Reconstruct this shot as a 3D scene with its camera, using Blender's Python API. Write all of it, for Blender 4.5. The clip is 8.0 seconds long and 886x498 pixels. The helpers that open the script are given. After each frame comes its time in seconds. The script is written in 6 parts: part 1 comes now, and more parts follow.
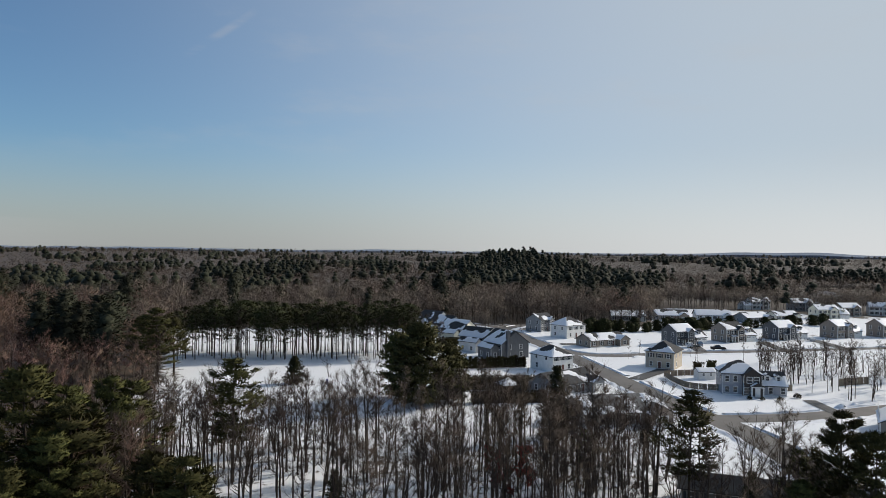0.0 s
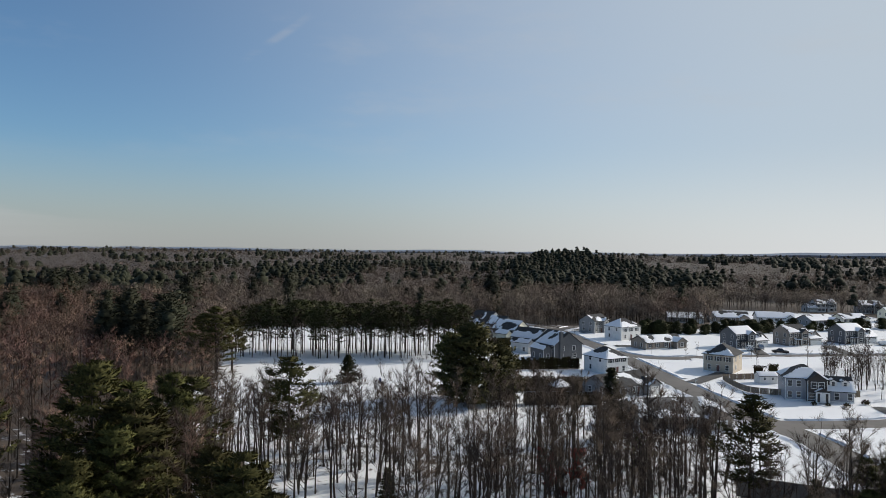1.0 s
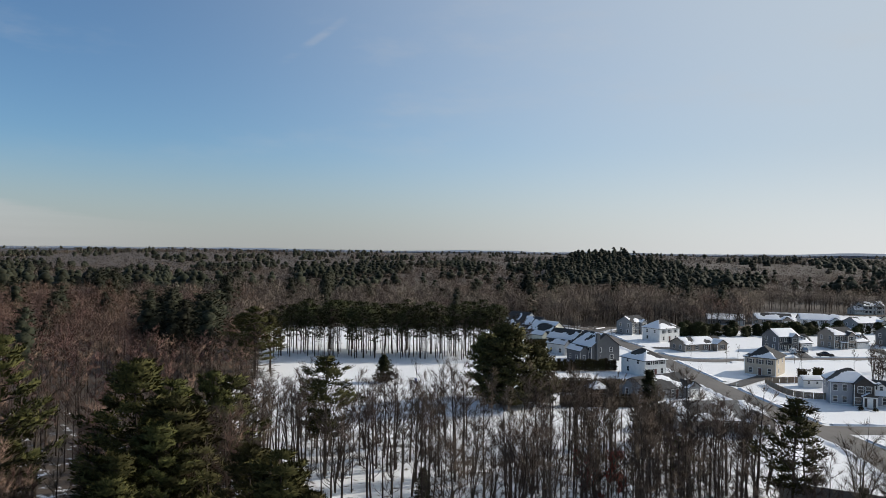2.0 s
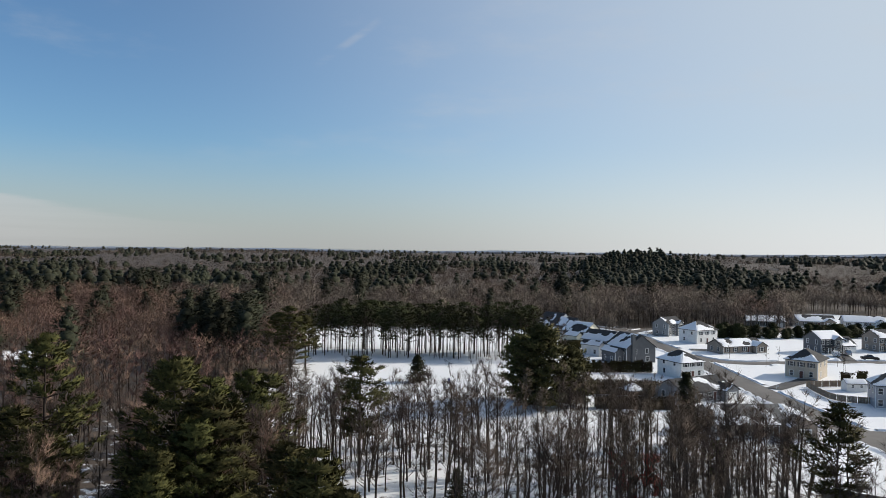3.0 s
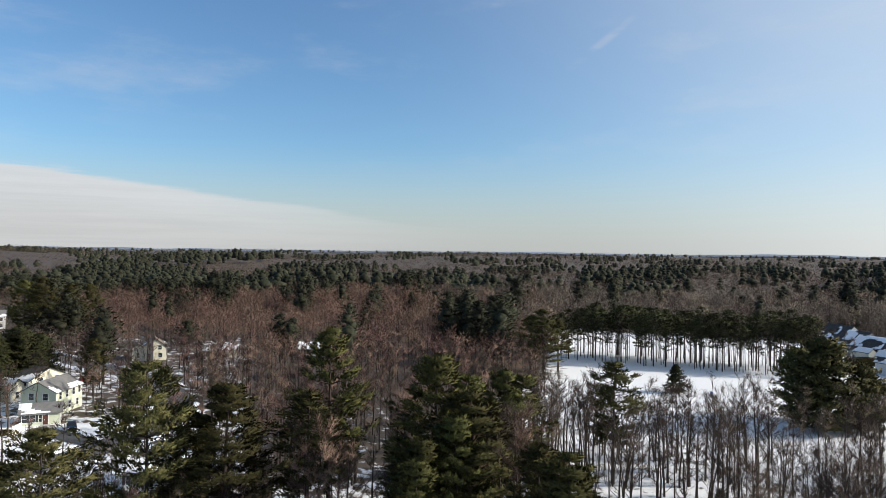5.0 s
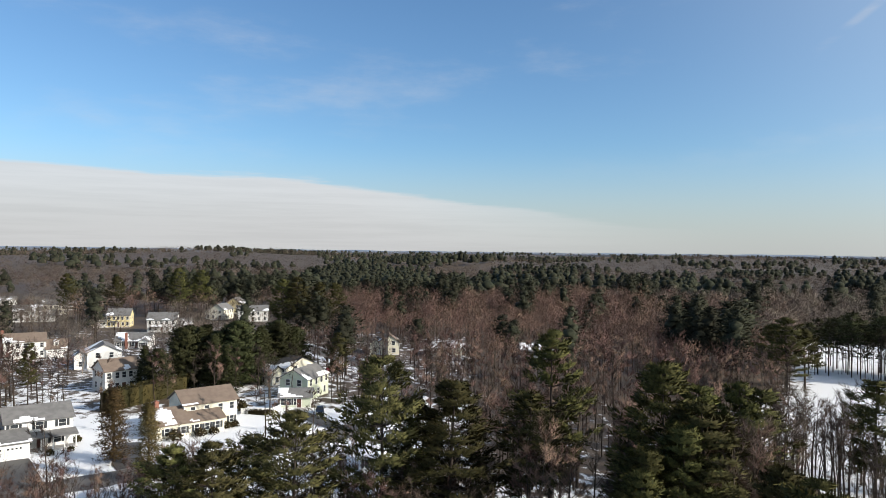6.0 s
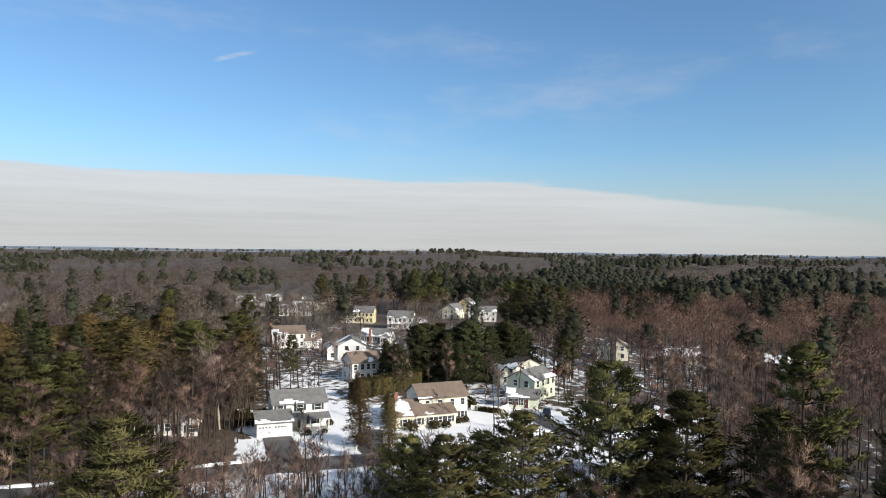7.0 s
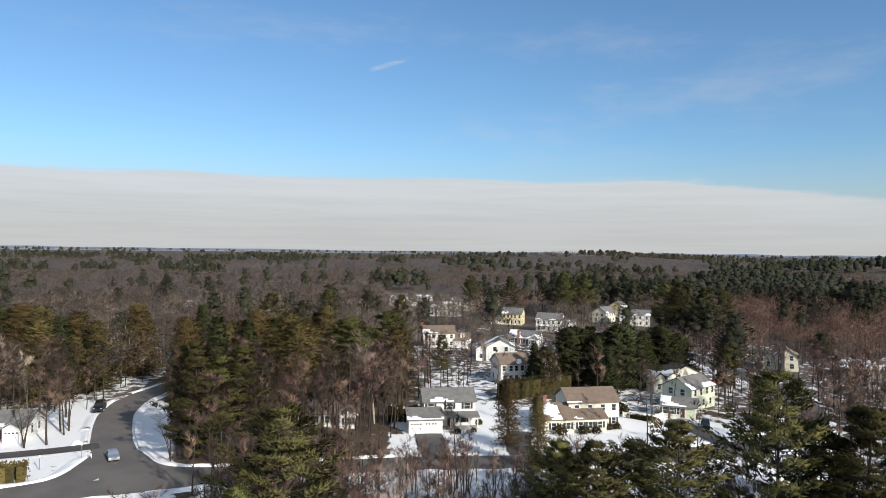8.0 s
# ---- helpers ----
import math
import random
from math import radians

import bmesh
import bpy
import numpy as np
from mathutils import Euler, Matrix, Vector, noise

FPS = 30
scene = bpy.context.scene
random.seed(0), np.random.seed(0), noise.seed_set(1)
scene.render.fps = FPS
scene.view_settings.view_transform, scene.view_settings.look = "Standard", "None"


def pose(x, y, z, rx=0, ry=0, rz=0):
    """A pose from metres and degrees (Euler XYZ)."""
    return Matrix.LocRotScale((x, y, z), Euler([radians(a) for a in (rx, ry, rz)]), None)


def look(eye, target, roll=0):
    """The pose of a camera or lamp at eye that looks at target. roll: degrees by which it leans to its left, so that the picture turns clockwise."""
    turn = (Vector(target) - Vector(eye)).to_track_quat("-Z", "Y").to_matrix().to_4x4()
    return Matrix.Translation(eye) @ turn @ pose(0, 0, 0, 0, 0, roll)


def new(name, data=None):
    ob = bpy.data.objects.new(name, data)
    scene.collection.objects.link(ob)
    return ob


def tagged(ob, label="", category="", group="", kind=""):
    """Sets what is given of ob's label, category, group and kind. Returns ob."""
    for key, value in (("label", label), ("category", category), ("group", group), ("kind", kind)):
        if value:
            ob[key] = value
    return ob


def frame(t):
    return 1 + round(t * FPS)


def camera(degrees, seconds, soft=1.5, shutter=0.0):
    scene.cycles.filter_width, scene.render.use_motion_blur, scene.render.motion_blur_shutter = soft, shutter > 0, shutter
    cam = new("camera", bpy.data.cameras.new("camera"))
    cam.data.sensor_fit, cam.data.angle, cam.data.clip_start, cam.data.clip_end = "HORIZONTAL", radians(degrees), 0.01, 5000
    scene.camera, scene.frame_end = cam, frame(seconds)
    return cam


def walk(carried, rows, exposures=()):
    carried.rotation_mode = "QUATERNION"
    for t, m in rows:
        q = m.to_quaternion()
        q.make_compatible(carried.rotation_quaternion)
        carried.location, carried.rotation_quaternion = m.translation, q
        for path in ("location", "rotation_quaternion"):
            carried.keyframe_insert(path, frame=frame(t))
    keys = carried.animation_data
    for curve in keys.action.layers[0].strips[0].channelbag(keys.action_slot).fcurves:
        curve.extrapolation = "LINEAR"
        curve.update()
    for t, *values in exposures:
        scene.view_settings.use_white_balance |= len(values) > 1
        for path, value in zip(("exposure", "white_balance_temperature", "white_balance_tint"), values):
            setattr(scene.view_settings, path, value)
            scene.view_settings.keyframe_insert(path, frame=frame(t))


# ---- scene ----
LENS = 64.9
EYE = 37.0
cam = camera(LENS, 8.0, soft=0.5)
# seconds, heading to the left in degrees, upward tilt: the aircraft hovers and turns
TURN = [(0.0, 0.0, .2), (0.5, 1.46, .19), (1.0, 4.28, .17), (1.5, 6.44, .16), (1.7, 6.86, .17), (2.8, 8.84, .18),
        (3.0, 9.94, .17), (3.5, 13.55, .16), (4.0, 17.88, .17), (4.2, 19.76, .18), (5.3, 35.65, .25), (5.5, 39.32, .25),
        (6.0, 48.53, .23), (6.5, 57.9, .22), (7.0, 67.0, .22), (7.5, 72.97, .22), (8.0, 79.15, .21)]
walk(cam, [(t, pose(0, 0, EYE, 90 + p, -0.69, a)) for t, a, p in TURN], exposures=[(0.0, -0.18), (1.5, -0.12), (3.5, 0.1), (5.5, 0.33), (6.5, 0.32), (8.0, 0.22)])

# ---- light ----
SUN_AZ, SUN_EL = 62.0, 26.0          # degrees clockwise from +y, and above the horizon
to_sun = Vector((math.sin(radians(SUN_AZ)) * math.cos(radians(SUN_EL)), math.cos(radians(SUN_AZ)) * math.cos(radians(SUN_EL)), math.sin(radians(SUN_EL))))
sun = new("sun", bpy.data.lights.new("sun", "SUN"))
sun.data.energy, sun.data.angle, sun.data.color = 5.0, radians(0.6), (1.0, 0.93, 0.83)
sun.matrix_world = look((200, 100, 300), Vector((200, 100, 300)) - to_sun)

world = bpy.data.worlds.new("sky")
scene.world = world
world.use_nodes = True


class Nodes:
    """Short hand for node trees."""

    def __init__(self, tree):
        self.t = tree

    def add(self, kind, ins=None, operation="", clamp=False, ease="", kind_of_data="", attribute=""):
        n = self.t.nodes.new(kind)
        if operation:
            n.operation = operation
        if clamp:
            n.use_clamp = True
        if ease:
            n.interpolation_type = ease
        if kind_of_data:
            n.data_type = kind_of_data
        if attribute:
            n.attribute_name = attribute
        for k, v in (ins or {}).items():
            if isinstance(v, bpy.types.NodeSocket):
                self.t.links.new(v, n.inputs[k])
            else:
                n.inputs[k].default_value = v
        return n

    def math(self, op, a, b=0.0, c=0.0, clamp=False):
        return self.add("ShaderNodeMath", {0: a, 1: b, 2: c}, operation=op, clamp=clamp).outputs[0]

    def step(self, v, lo, hi, a=0.0, b=1.0):
        return self.add("ShaderNodeMapRange", {"Value": v, "From Min": lo, "From Max": hi, "To Min": a, "To Max": b},
                        ease="SMOOTHSTEP").outputs["Result"]

    def mix(self, f, a, b):
        n = self.add("ShaderNodeMix", {0: f}, kind_of_data="RGBA")
        for k, v in ((6, a), (7, b)):
            if isinstance(v, bpy.types.NodeSocket):
                self.t.links.new(v, n.inputs[k])
            else:
                n.inputs[k].default_value = (*v, 1.0)
        return n.outputs[2]

    def noise(self, vec, scale, detail=4.0, rough=0.55):
        return self.add("ShaderNodeTexNoise", {"Vector": vec, "Scale": scale, "Detail": detail, "Roughness": rough}).outputs["Fac"]


def build_sky():
    tree = world.node_tree
    tree.nodes.clear()
    N = Nodes(tree)
    sky = N.add("ShaderNodeTexSky")
    sky.sky_type, sky.sun_disc, sky.sun_elevation, sky.sun_rotation = "NISHITA", False, radians(SUN_EL), radians(SUN_AZ)
    sky.altitude, sky.air_density, sky.dust_density, sky.ozone_density = 50.0, 1.0, 0.6, 3.0
    way = N.add("ShaderNodeTexCoord").outputs["Generated"]
    sep = N.add("ShaderNodeSeparateXYZ", {0: way}).outputs
    el = N.math("MULTIPLY", N.math("ARCSINE", sep[2]), 57.2958)
    az = N.math("MULTIPLY", N.math("ARCTAN2", N.math("MULTIPLY", sep[0], -1.0), sep[1]), 57.2958)   # degrees to the left
    flat = N.add("ShaderNodeCombineXYZ", {0: N.math("MULTIPLY", az, 0.06), 1: N.math("MULTIPLY", el, 0.55), 2: 3.0}).outputs[0]
    ragged = N.noise(flat, 1.3, 6.0, 0.6)
    # the low bank of cloud that thickens towards the left
    top = N.add("ShaderNodeMapRange", {"Value": az, "From Min": 24.0, "From Max": 66.0, "To Min": 1.9, "To Max": 6.0}, ease="SMOOTHSTEP").outputs["Result"]
    over = N.math("SUBTRACT", N.math("ADD", top, N.math("MULTIPLY", N.math("SUBTRACT", ragged, 0.5), 1.7)), el)
    streaks = N.noise(N.add("ShaderNodeCombineXYZ", {0: N.math("MULTIPLY", az, 0.05), 1: N.math("MULTIPLY", el, 1.1), 2: 6.0}).outputs[0], 1.5, 7.0, 0.65)
    over = N.math("ADD", over, N.math("MULTIPLY", N.math("SUBTRACT", streaks, 0.5), 0.9))
    bank = N.math("MULTIPLY", N.step(over, -0.1, 0.4), N.step(az, 24.0, 58.0, 0.0, 0.85))
    # thin veils higher up
    veil_at = N.add("ShaderNodeCombineXYZ", {0: N.math("MULTIPLY", az, 0.035), 1: N.math("MULTIPLY", el, 0.12), 2: 9.0}).outputs[0]
    veil = N.math("MULTIPLY", N.step(N.noise(veil_at, 1.6, 7.0, 0.62), 0.5, 0.85), N.step(el, 3.0, 12.0, 0.0, 0.32))
    haze = N.step(el, 9.0, -0.5, 0.0, 0.8)
    cover = N.math("MAXIMUM", bank, veil)
    # two short vapour trails
    for a0, e0, tilt, long, wide, strength in ((17.9, 16.4, 0.62, 3.6, 0.45, 0.2), (83.6, 15.0, 0.3, 2.1, 0.26, 0.42)):
        da, de = N.math("SUBTRACT", a0, az), N.math("SUBTRACT", el, e0)
        u = N.math("ADD", N.math("MULTIPLY", da, math.cos(tilt)), N.math("MULTIPLY", de, math.sin(tilt)))
        v = N.math("SUBTRACT", N.math("MULTIPLY", de, math.cos(tilt)), N.math("MULTIPLY", da, math.sin(tilt)))
        inside = N.math("MULTIPLY", N.step(N.math("ABSOLUTE", u), long, long * 0.5), N.step(N.math("ABSOLUTE", v), wide, 0.05))
        streak = N.math("MULTIPLY", inside, N.math("MULTIPLY", N.step(ragged, 0.3, 0.6), strength))
        cover = N.math("MAXIMUM", cover, streak)
    blue = N.add("ShaderNodeVectorMath", {0: sky.outputs[0], 1: AIR}, operation="MULTIPLY").outputs[0]
    near_sun = N.add("ShaderNodeVectorMath", {0: way, 1: to_sun}, operation="DOT_PRODUCT").outputs["Value"]
    col = N.mix(N.math("MULTIPLY", N.math("POWER", N.step(near_sun, -0.2, 0.97), 1.5), 0.95), blue, GLARE)
    col = N.mix(haze, col, N.mix(N.step(near_sun, 0.1, 0.9), HAZE, tuple(c * 1.9 for c in HAZE)))
    shade = N.math("MULTIPLY_ADD", N.step(over, 0.3, 4.5), 0.7, N.step(streaks, 0.38, 0.66, 0.0, 0.3), clamp=True)
    col = N.mix(cover, col, N.mix(shade, CLOUD, tuple(c * 0.8 for c in CLOUD)))
    bg = N.add("ShaderNodeBackground", {"Color": col, "Strength": SKY})
    N.t.links.new(bg.outputs[0], N.add("ShaderNodeOutputWorld").inputs[0])


SKY = 0.085
AIR = (1.02, 1.27, 1.42)       # clear winter air: bluer than the model's
HAZE = (5.1, 5.15, 5.2)
GLARE = (6.6, 7.4, 8.1)
CLOUD = (6.9, 6.9, 7.0)
build_sky()


# ---- materials ----
def own_random(N):
    """A number of its own for each tree, alone or in a stand."""
    return N.math("FRACT", N.math("ADD", N.add("ShaderNodeObjectInfo").outputs["Random"], N.add("ShaderNodeAttribute", attribute="tint").outputs["Fac"]))


def material(name, base, second=None, scale=1.5, rough=0.8, bump=0.0, fine=12.0, metal=0.0, vary=0.0, amount=1.0, spec=0.3, stretch=None):
    """Two colours mixed by a broad and a fine noise, with fine relief; vary: brightness spread from object to object."""
    m = bpy.data.materials.new(name)
    m.use_nodes = True
    m.node_tree.nodes.clear()
    N = Nodes(m.node_tree)
    at = N.add("ShaderNodeTexCoord").outputs["Object"]
    if stretch:
        at = N.add("ShaderNodeMapping", {"Vector": at, "Scale": stretch}).outputs[0]
    broad, small = N.noise(at, scale), N.noise(at, fine, 3.0)
    f = N.math("ADD", N.math("MULTIPLY", N.step(broad, 0.32, 0.68), 0.65 * amount), N.math("MULTIPLY", small, 0.35 * amount))
    col = N.mix(f, base, second or tuple(c * 0.75 for c in base))
    if vary:
        rnd = own_random(N)
        col = N.add("ShaderNodeHueSaturation", {"Hue": N.math("MULTIPLY_ADD", rnd, 0.04, 0.48), "Value": N.math("MULTIPLY_ADD", rnd, 2 * vary, 1 - vary), "Color": col}).outputs[0]
    ins = {"Base Color": col, "Roughness": rough, "Metallic": metal, "Specular IOR Level": spec}
    if bump:
        ins["Normal"] = N.add("ShaderNodeBump", {"Height": N.math("ADD", small, broad), "Strength": bump, "Distance": 0.1}).outputs[0]
    p = N.add("ShaderNodeBsdfPrincipled", ins)
    N.t.links.new(p.outputs[0], N.add("ShaderNodeOutputMaterial").inputs[0])
    return m


def needle_material(name, base, second, vary, through_it=0.08, hue=0.452, grain=0.0):
    """Foliage or fine twigs: light passes through a little, and shoots differ."""
    m = bpy.data.materials.new(name)
    m.use_nodes = True
    m.node_tree.nodes.clear()
    N = Nodes(m.node_tree)
    island = N.add("ShaderNodeNewGeometry").outputs["Random Per Island"]
    rnd = own_random(N)
    if grain:
        at = N.add("ShaderNodeTexCoord").outputs["Object"]
        island = N.math("ADD", N.math("MULTIPLY", island, 0.4), N.step(N.noise(at, grain, 3.0, 0.7), 0.34, 0.66, -0.1, 0.7), clamp=True)
    col = N.mix(island, base, second)
    col = N.add("ShaderNodeHueSaturation", {"Hue": N.math("MULTIPLY_ADD", rnd, 0.04, hue), "Value": N.math("MULTIPLY_ADD", rnd, 2 * vary, 1 - vary), "Color": col}).outputs[0]
    p = N.add("ShaderNodeBsdfPrincipled", {"Base Color": col, "Roughness": 0.75, "Specular IOR Level": 0.1})
    tr = N.add("ShaderNodeBsdfTranslucent", {"Color": col})
    both = N.add("ShaderNodeMixShader", {0: through_it, 1: p.outputs[0], 2: tr.outputs[0]})
    N.t.links.new(both.outputs[0], N.add("ShaderNodeOutputMaterial").inputs[0])
    return m


def ground_material():
    """Snow, worn through to leaf litter and dead grass where trees stand."""
    m = bpy.data.materials.new("snow_ground")
    m.use_nodes = True
    m.node_tree.nodes.clear()
    N = Nodes(m.node_tree)
    at = N.add("ShaderNodeTexCoord").outputs["Object"]
    wood = N.add("ShaderNodeAttribute", attribute="litter").outputs["Fac"]
    broad, mid, fine = N.noise(at, 0.03, 5.0), N.noise(at, 0.35, 6.0, 0.65), N.noise(at, 3.0, 4.0)
    snow = N.mix(N.step(fine, 0.3, 0.7), (0.74, 0.75, 0.77), (0.82, 0.825, 0.83))
    litter = N.mix(mid, (0.05, 0.037, 0.028), (0.115, 0.087, 0.062))
    worn = N.math("ADD", N.math("ADD", N.math("MULTIPLY", mid, 0.6), N.math("MULTIPLY", broad, 0.3)), N.math("MULTIPLY", fine, 0.1))
    bare = N.step(N.math("ADD", worn, N.math("MULTIPLY", wood, 0.42)), 0.66, 0.72)
    col = N.mix(bare, snow, litter)
    bumpy = N.add("ShaderNodeBump", {"Height": N.math("ADD", N.math("MULTIPLY", mid, 2.0), fine), "Strength": 0.35, "Distance": 0.25}).outputs[0]
    p = N.add("ShaderNodeBsdfPrincipled", {"Base Color": col, "Roughness": 0.65, "Specular IOR Level": 0.25, "Normal": bumpy})
    N.t.links.new(p.outputs[0], N.add("ShaderNodeOutputMaterial").inputs[0])
    return m


M_GROUND = ground_material()
M_SNOW = material("snow", (0.82, 0.825, 0.84), (0.74, 0.75, 0.78), scale=0.4, fine=3.0, rough=0.6, bump=0.3)
M_ASPHALT = material("asphalt", (0.155, 0.14, 0.127), (0.1, 0.092, 0.085), scale=0.12, fine=5.0, rough=0.7, bump=0.1)
M_DRIVE = material("drive_asphalt", (0.085, 0.08, 0.076), (0.055, 0.052, 0.05), scale=0.3, fine=6.0, rough=0.6, bump=0.1)
M_BARK = material("grey_brown_bark", (0.066, 0.05, 0.039), (0.032, 0.024, 0.019), scale=1.2, fine=9.0, rough=0.95, bump=0.4, vary=0.3)
M_PALE = material("pale_bark", (0.34, 0.29, 0.23), (0.2, 0.16, 0.13), scale=1.2, fine=9.0, rough=0.95, bump=0.3, vary=0.15)
M_TWIG = material("twigs", (0.092, 0.066, 0.051), (0.05, 0.036, 0.028), scale=0.4, rough=0.9, vary=0.35)
M_REDTWIG = material("budding_twigs", (0.21, 0.13, 0.102), (0.13, 0.08, 0.064), scale=0.4, rough=0.9, vary=0.25)
M_PALETWIG = material("pale_twigs", (0.4, 0.32, 0.26), (0.26, 0.2, 0.165), scale=0.4, rough=0.9, vary=0.15)
M_NEEDLE = needle_material("pine_needles", (0.021, 0.027, 0.01), (0.084, 0.088, 0.028), 0.35, 0.04)
M_SOFTPINE = needle_material("pale_pine_needles", (0.034, 0.041, 0.016), (0.135, 0.142, 0.05), 0.3, 0.04)
M_SPRUCE = needle_material("spruce_needles", (0.017, 0.023, 0.01), (0.044, 0.051, 0.02), 0.3)
M_OLIVE = needle_material("bronzed_needles", (0.045, 0.042, 0.016), (0.135, 0.112, 0.037), 0.35, 0.04)
M_HEDGE = needle_material("hedge_needles", (0.024, 0.024, 0.009), (0.055, 0.048, 0.016), 0.25, 0.02)
M_DRYLEAF = needle_material("dead_oak_leaves", (0.2, 0.07, 0.028), (0.32, 0.12, 0.05), 0.3)
M_FARBARE = needle_material("far_bare_wood", (0.085, 0.067, 0.055), (0.235, 0.19, 0.157), 0.42, 0.0, 0.48)
M_FARRED = needle_material("far_budding_wood", (0.12, 0.074, 0.058), (0.25, 0.156, 0.122), 0.25, 0.0, 0.48)
M_CANOPY = needle_material("far_bare_canopy", (0.075, 0.057, 0.045), (0.145, 0.112, 0.09), 0.2, 0.0, 0.48)
M_REDCANOPY = needle_material("far_budding_canopy", (0.09, 0.062, 0.051), (0.17, 0.115, 0.093), 0.2, 0.0, 0.48)
M_FARPINE = needle_material("far_conifers", (0.014, 0.017, 0.011), (0.041, 0.043, 0.026), 0.3, 0.03, 0.465, 0.7)


def siding(name, c, gap=0.2):
    """Lapped boards: a shallow groove at each board's foot."""
    m = bpy.data.materials.new(name)
    m.use_nodes = True
    m.node_tree.nodes.clear()
    N = Nodes(m.node_tree)
    at = N.add("ShaderNodeTexCoord").outputs["Object"]
    z = N.add("ShaderNodeSeparateXYZ", {0: at}).outputs[2]
    lap = N.math("FRACT", N.math("DIVIDE", z, gap))
    dirt = N.noise(at, 0.7, 5.0)
    col = N.mix(N.step(dirt, 0.35, 0.75), c, tuple(v * 0.86 for v in c))
    col = N.mix(N.step(lap, 0.12, 0.0, 0.0, 0.35), col, tuple(v * 0.6 for v in c))
    p = N.add("ShaderNodeBsdfPrincipled", {"Base Color": col, "Roughness": 0.55, "Specular IOR Level": 0.3,
              "Normal": N.add("ShaderNodeBump", {"Height": lap, "Strength": 0.4, "Distance": 0.03}).outputs[0]})
    N.t.links.new(p.outputs[0], N.add("ShaderNodeOutputMaterial").inputs[0])
    return m


SIDING = {"grey": siding("grey_siding", (0.24, 0.245, 0.25)), "bluegrey": siding("blue_grey_siding", (0.33, 0.335, 0.355)), "dark": siding("dark_brown_siding", (0.05, 0.042, 0.038)),
          "charcoal": siding("charcoal_siding", (0.11, 0.113, 0.12)), "beige": siding("beige_siding", (0.48, 0.41, 0.32)), "white": siding("white_siding", (0.74, 0.73, 0.7)),
          "cream": siding("cream_siding", (0.74, 0.7, 0.56)), "yellow": siding("yellow_siding", (0.72, 0.62, 0.34)), "green": siding("pale_green_siding", (0.62, 0.66, 0.5)),
          "taupe": siding("taupe_siding", (0.27, 0.225, 0.185)), "brick": material("red_brick", (0.3, 0.13, 0.09), (0.22, 0.1, 0.075), scale=1.5, fine=14.0, rough=0.9, bump=0.3)}
M_SHINGLE = {"brown": material("brown_shingles", (0.2, 0.155, 0.12), (0.14, 0.105, 0.085), scale=0.8, fine=7.0, rough=0.95, bump=0.4),
             "grey": material("grey_shingles", (0.19, 0.185, 0.18), (0.12, 0.118, 0.115), scale=0.8, fine=7.0, rough=0.95, bump=0.4),
             "black": material("charcoal_shingles", (0.06, 0.06, 0.062), (0.035, 0.035, 0.037), scale=0.8, fine=7.0, rough=0.95, bump=0.4)}
M_TRIM = material("white_trim", (0.78, 0.77, 0.74), (0.7, 0.69, 0.66), rough=0.5)
M_GLASS = material("dark_window_glass", (0.025, 0.03, 0.035), (0.04, 0.045, 0.05), scale=0.5, rough=0.08, spec=0.6)
M_SHUTTER = material("dark_shutters", (0.05, 0.055, 0.06), rough=0.5)
M_DOOR = material("painted_door", (0.12, 0.05, 0.04), rough=0.4)
M_BRICK = SIDING["brick"]
M_FENCE = material("weathered_fence_boards", (0.24, 0.19, 0.14), (0.15, 0.12, 0.09), scale=1.0, fine=8.0, rough=0.9, bump=0.3, vary=0.15)
M_STONE = material("concrete", (0.4, 0.39, 0.37), (0.3, 0.29, 0.28), rough=0.9, bump=0.2)
M_TYRE = material("rubber", (0.02, 0.02, 0.02), rough=0.8)
M_METAL = material("dull_metal", (0.4, 0.41, 0.42), (0.3, 0.31, 0.32), rough=0.35, metal=0.8)
M_LAMP = material("lamp_lens", (0.7, 0.7, 0.68), rough=0.1)
PAINT = {"silver": material("silver_car_paint", (0.42, 0.46, 0.5), rough=0.25, metal=0.6), "black": material("black_car_paint", (0.012, 0.012, 0.014), rough=0.2, spec=0.6),
         "white": material("white_car_paint", (0.75, 0.75, 0.74), rough=0.3), "red": material("red_car_paint", (0.28, 0.025, 0.02), rough=0.3), "blue": material("blue_plastic", (0.03, 0.06, 0.2), rough=0.4)}


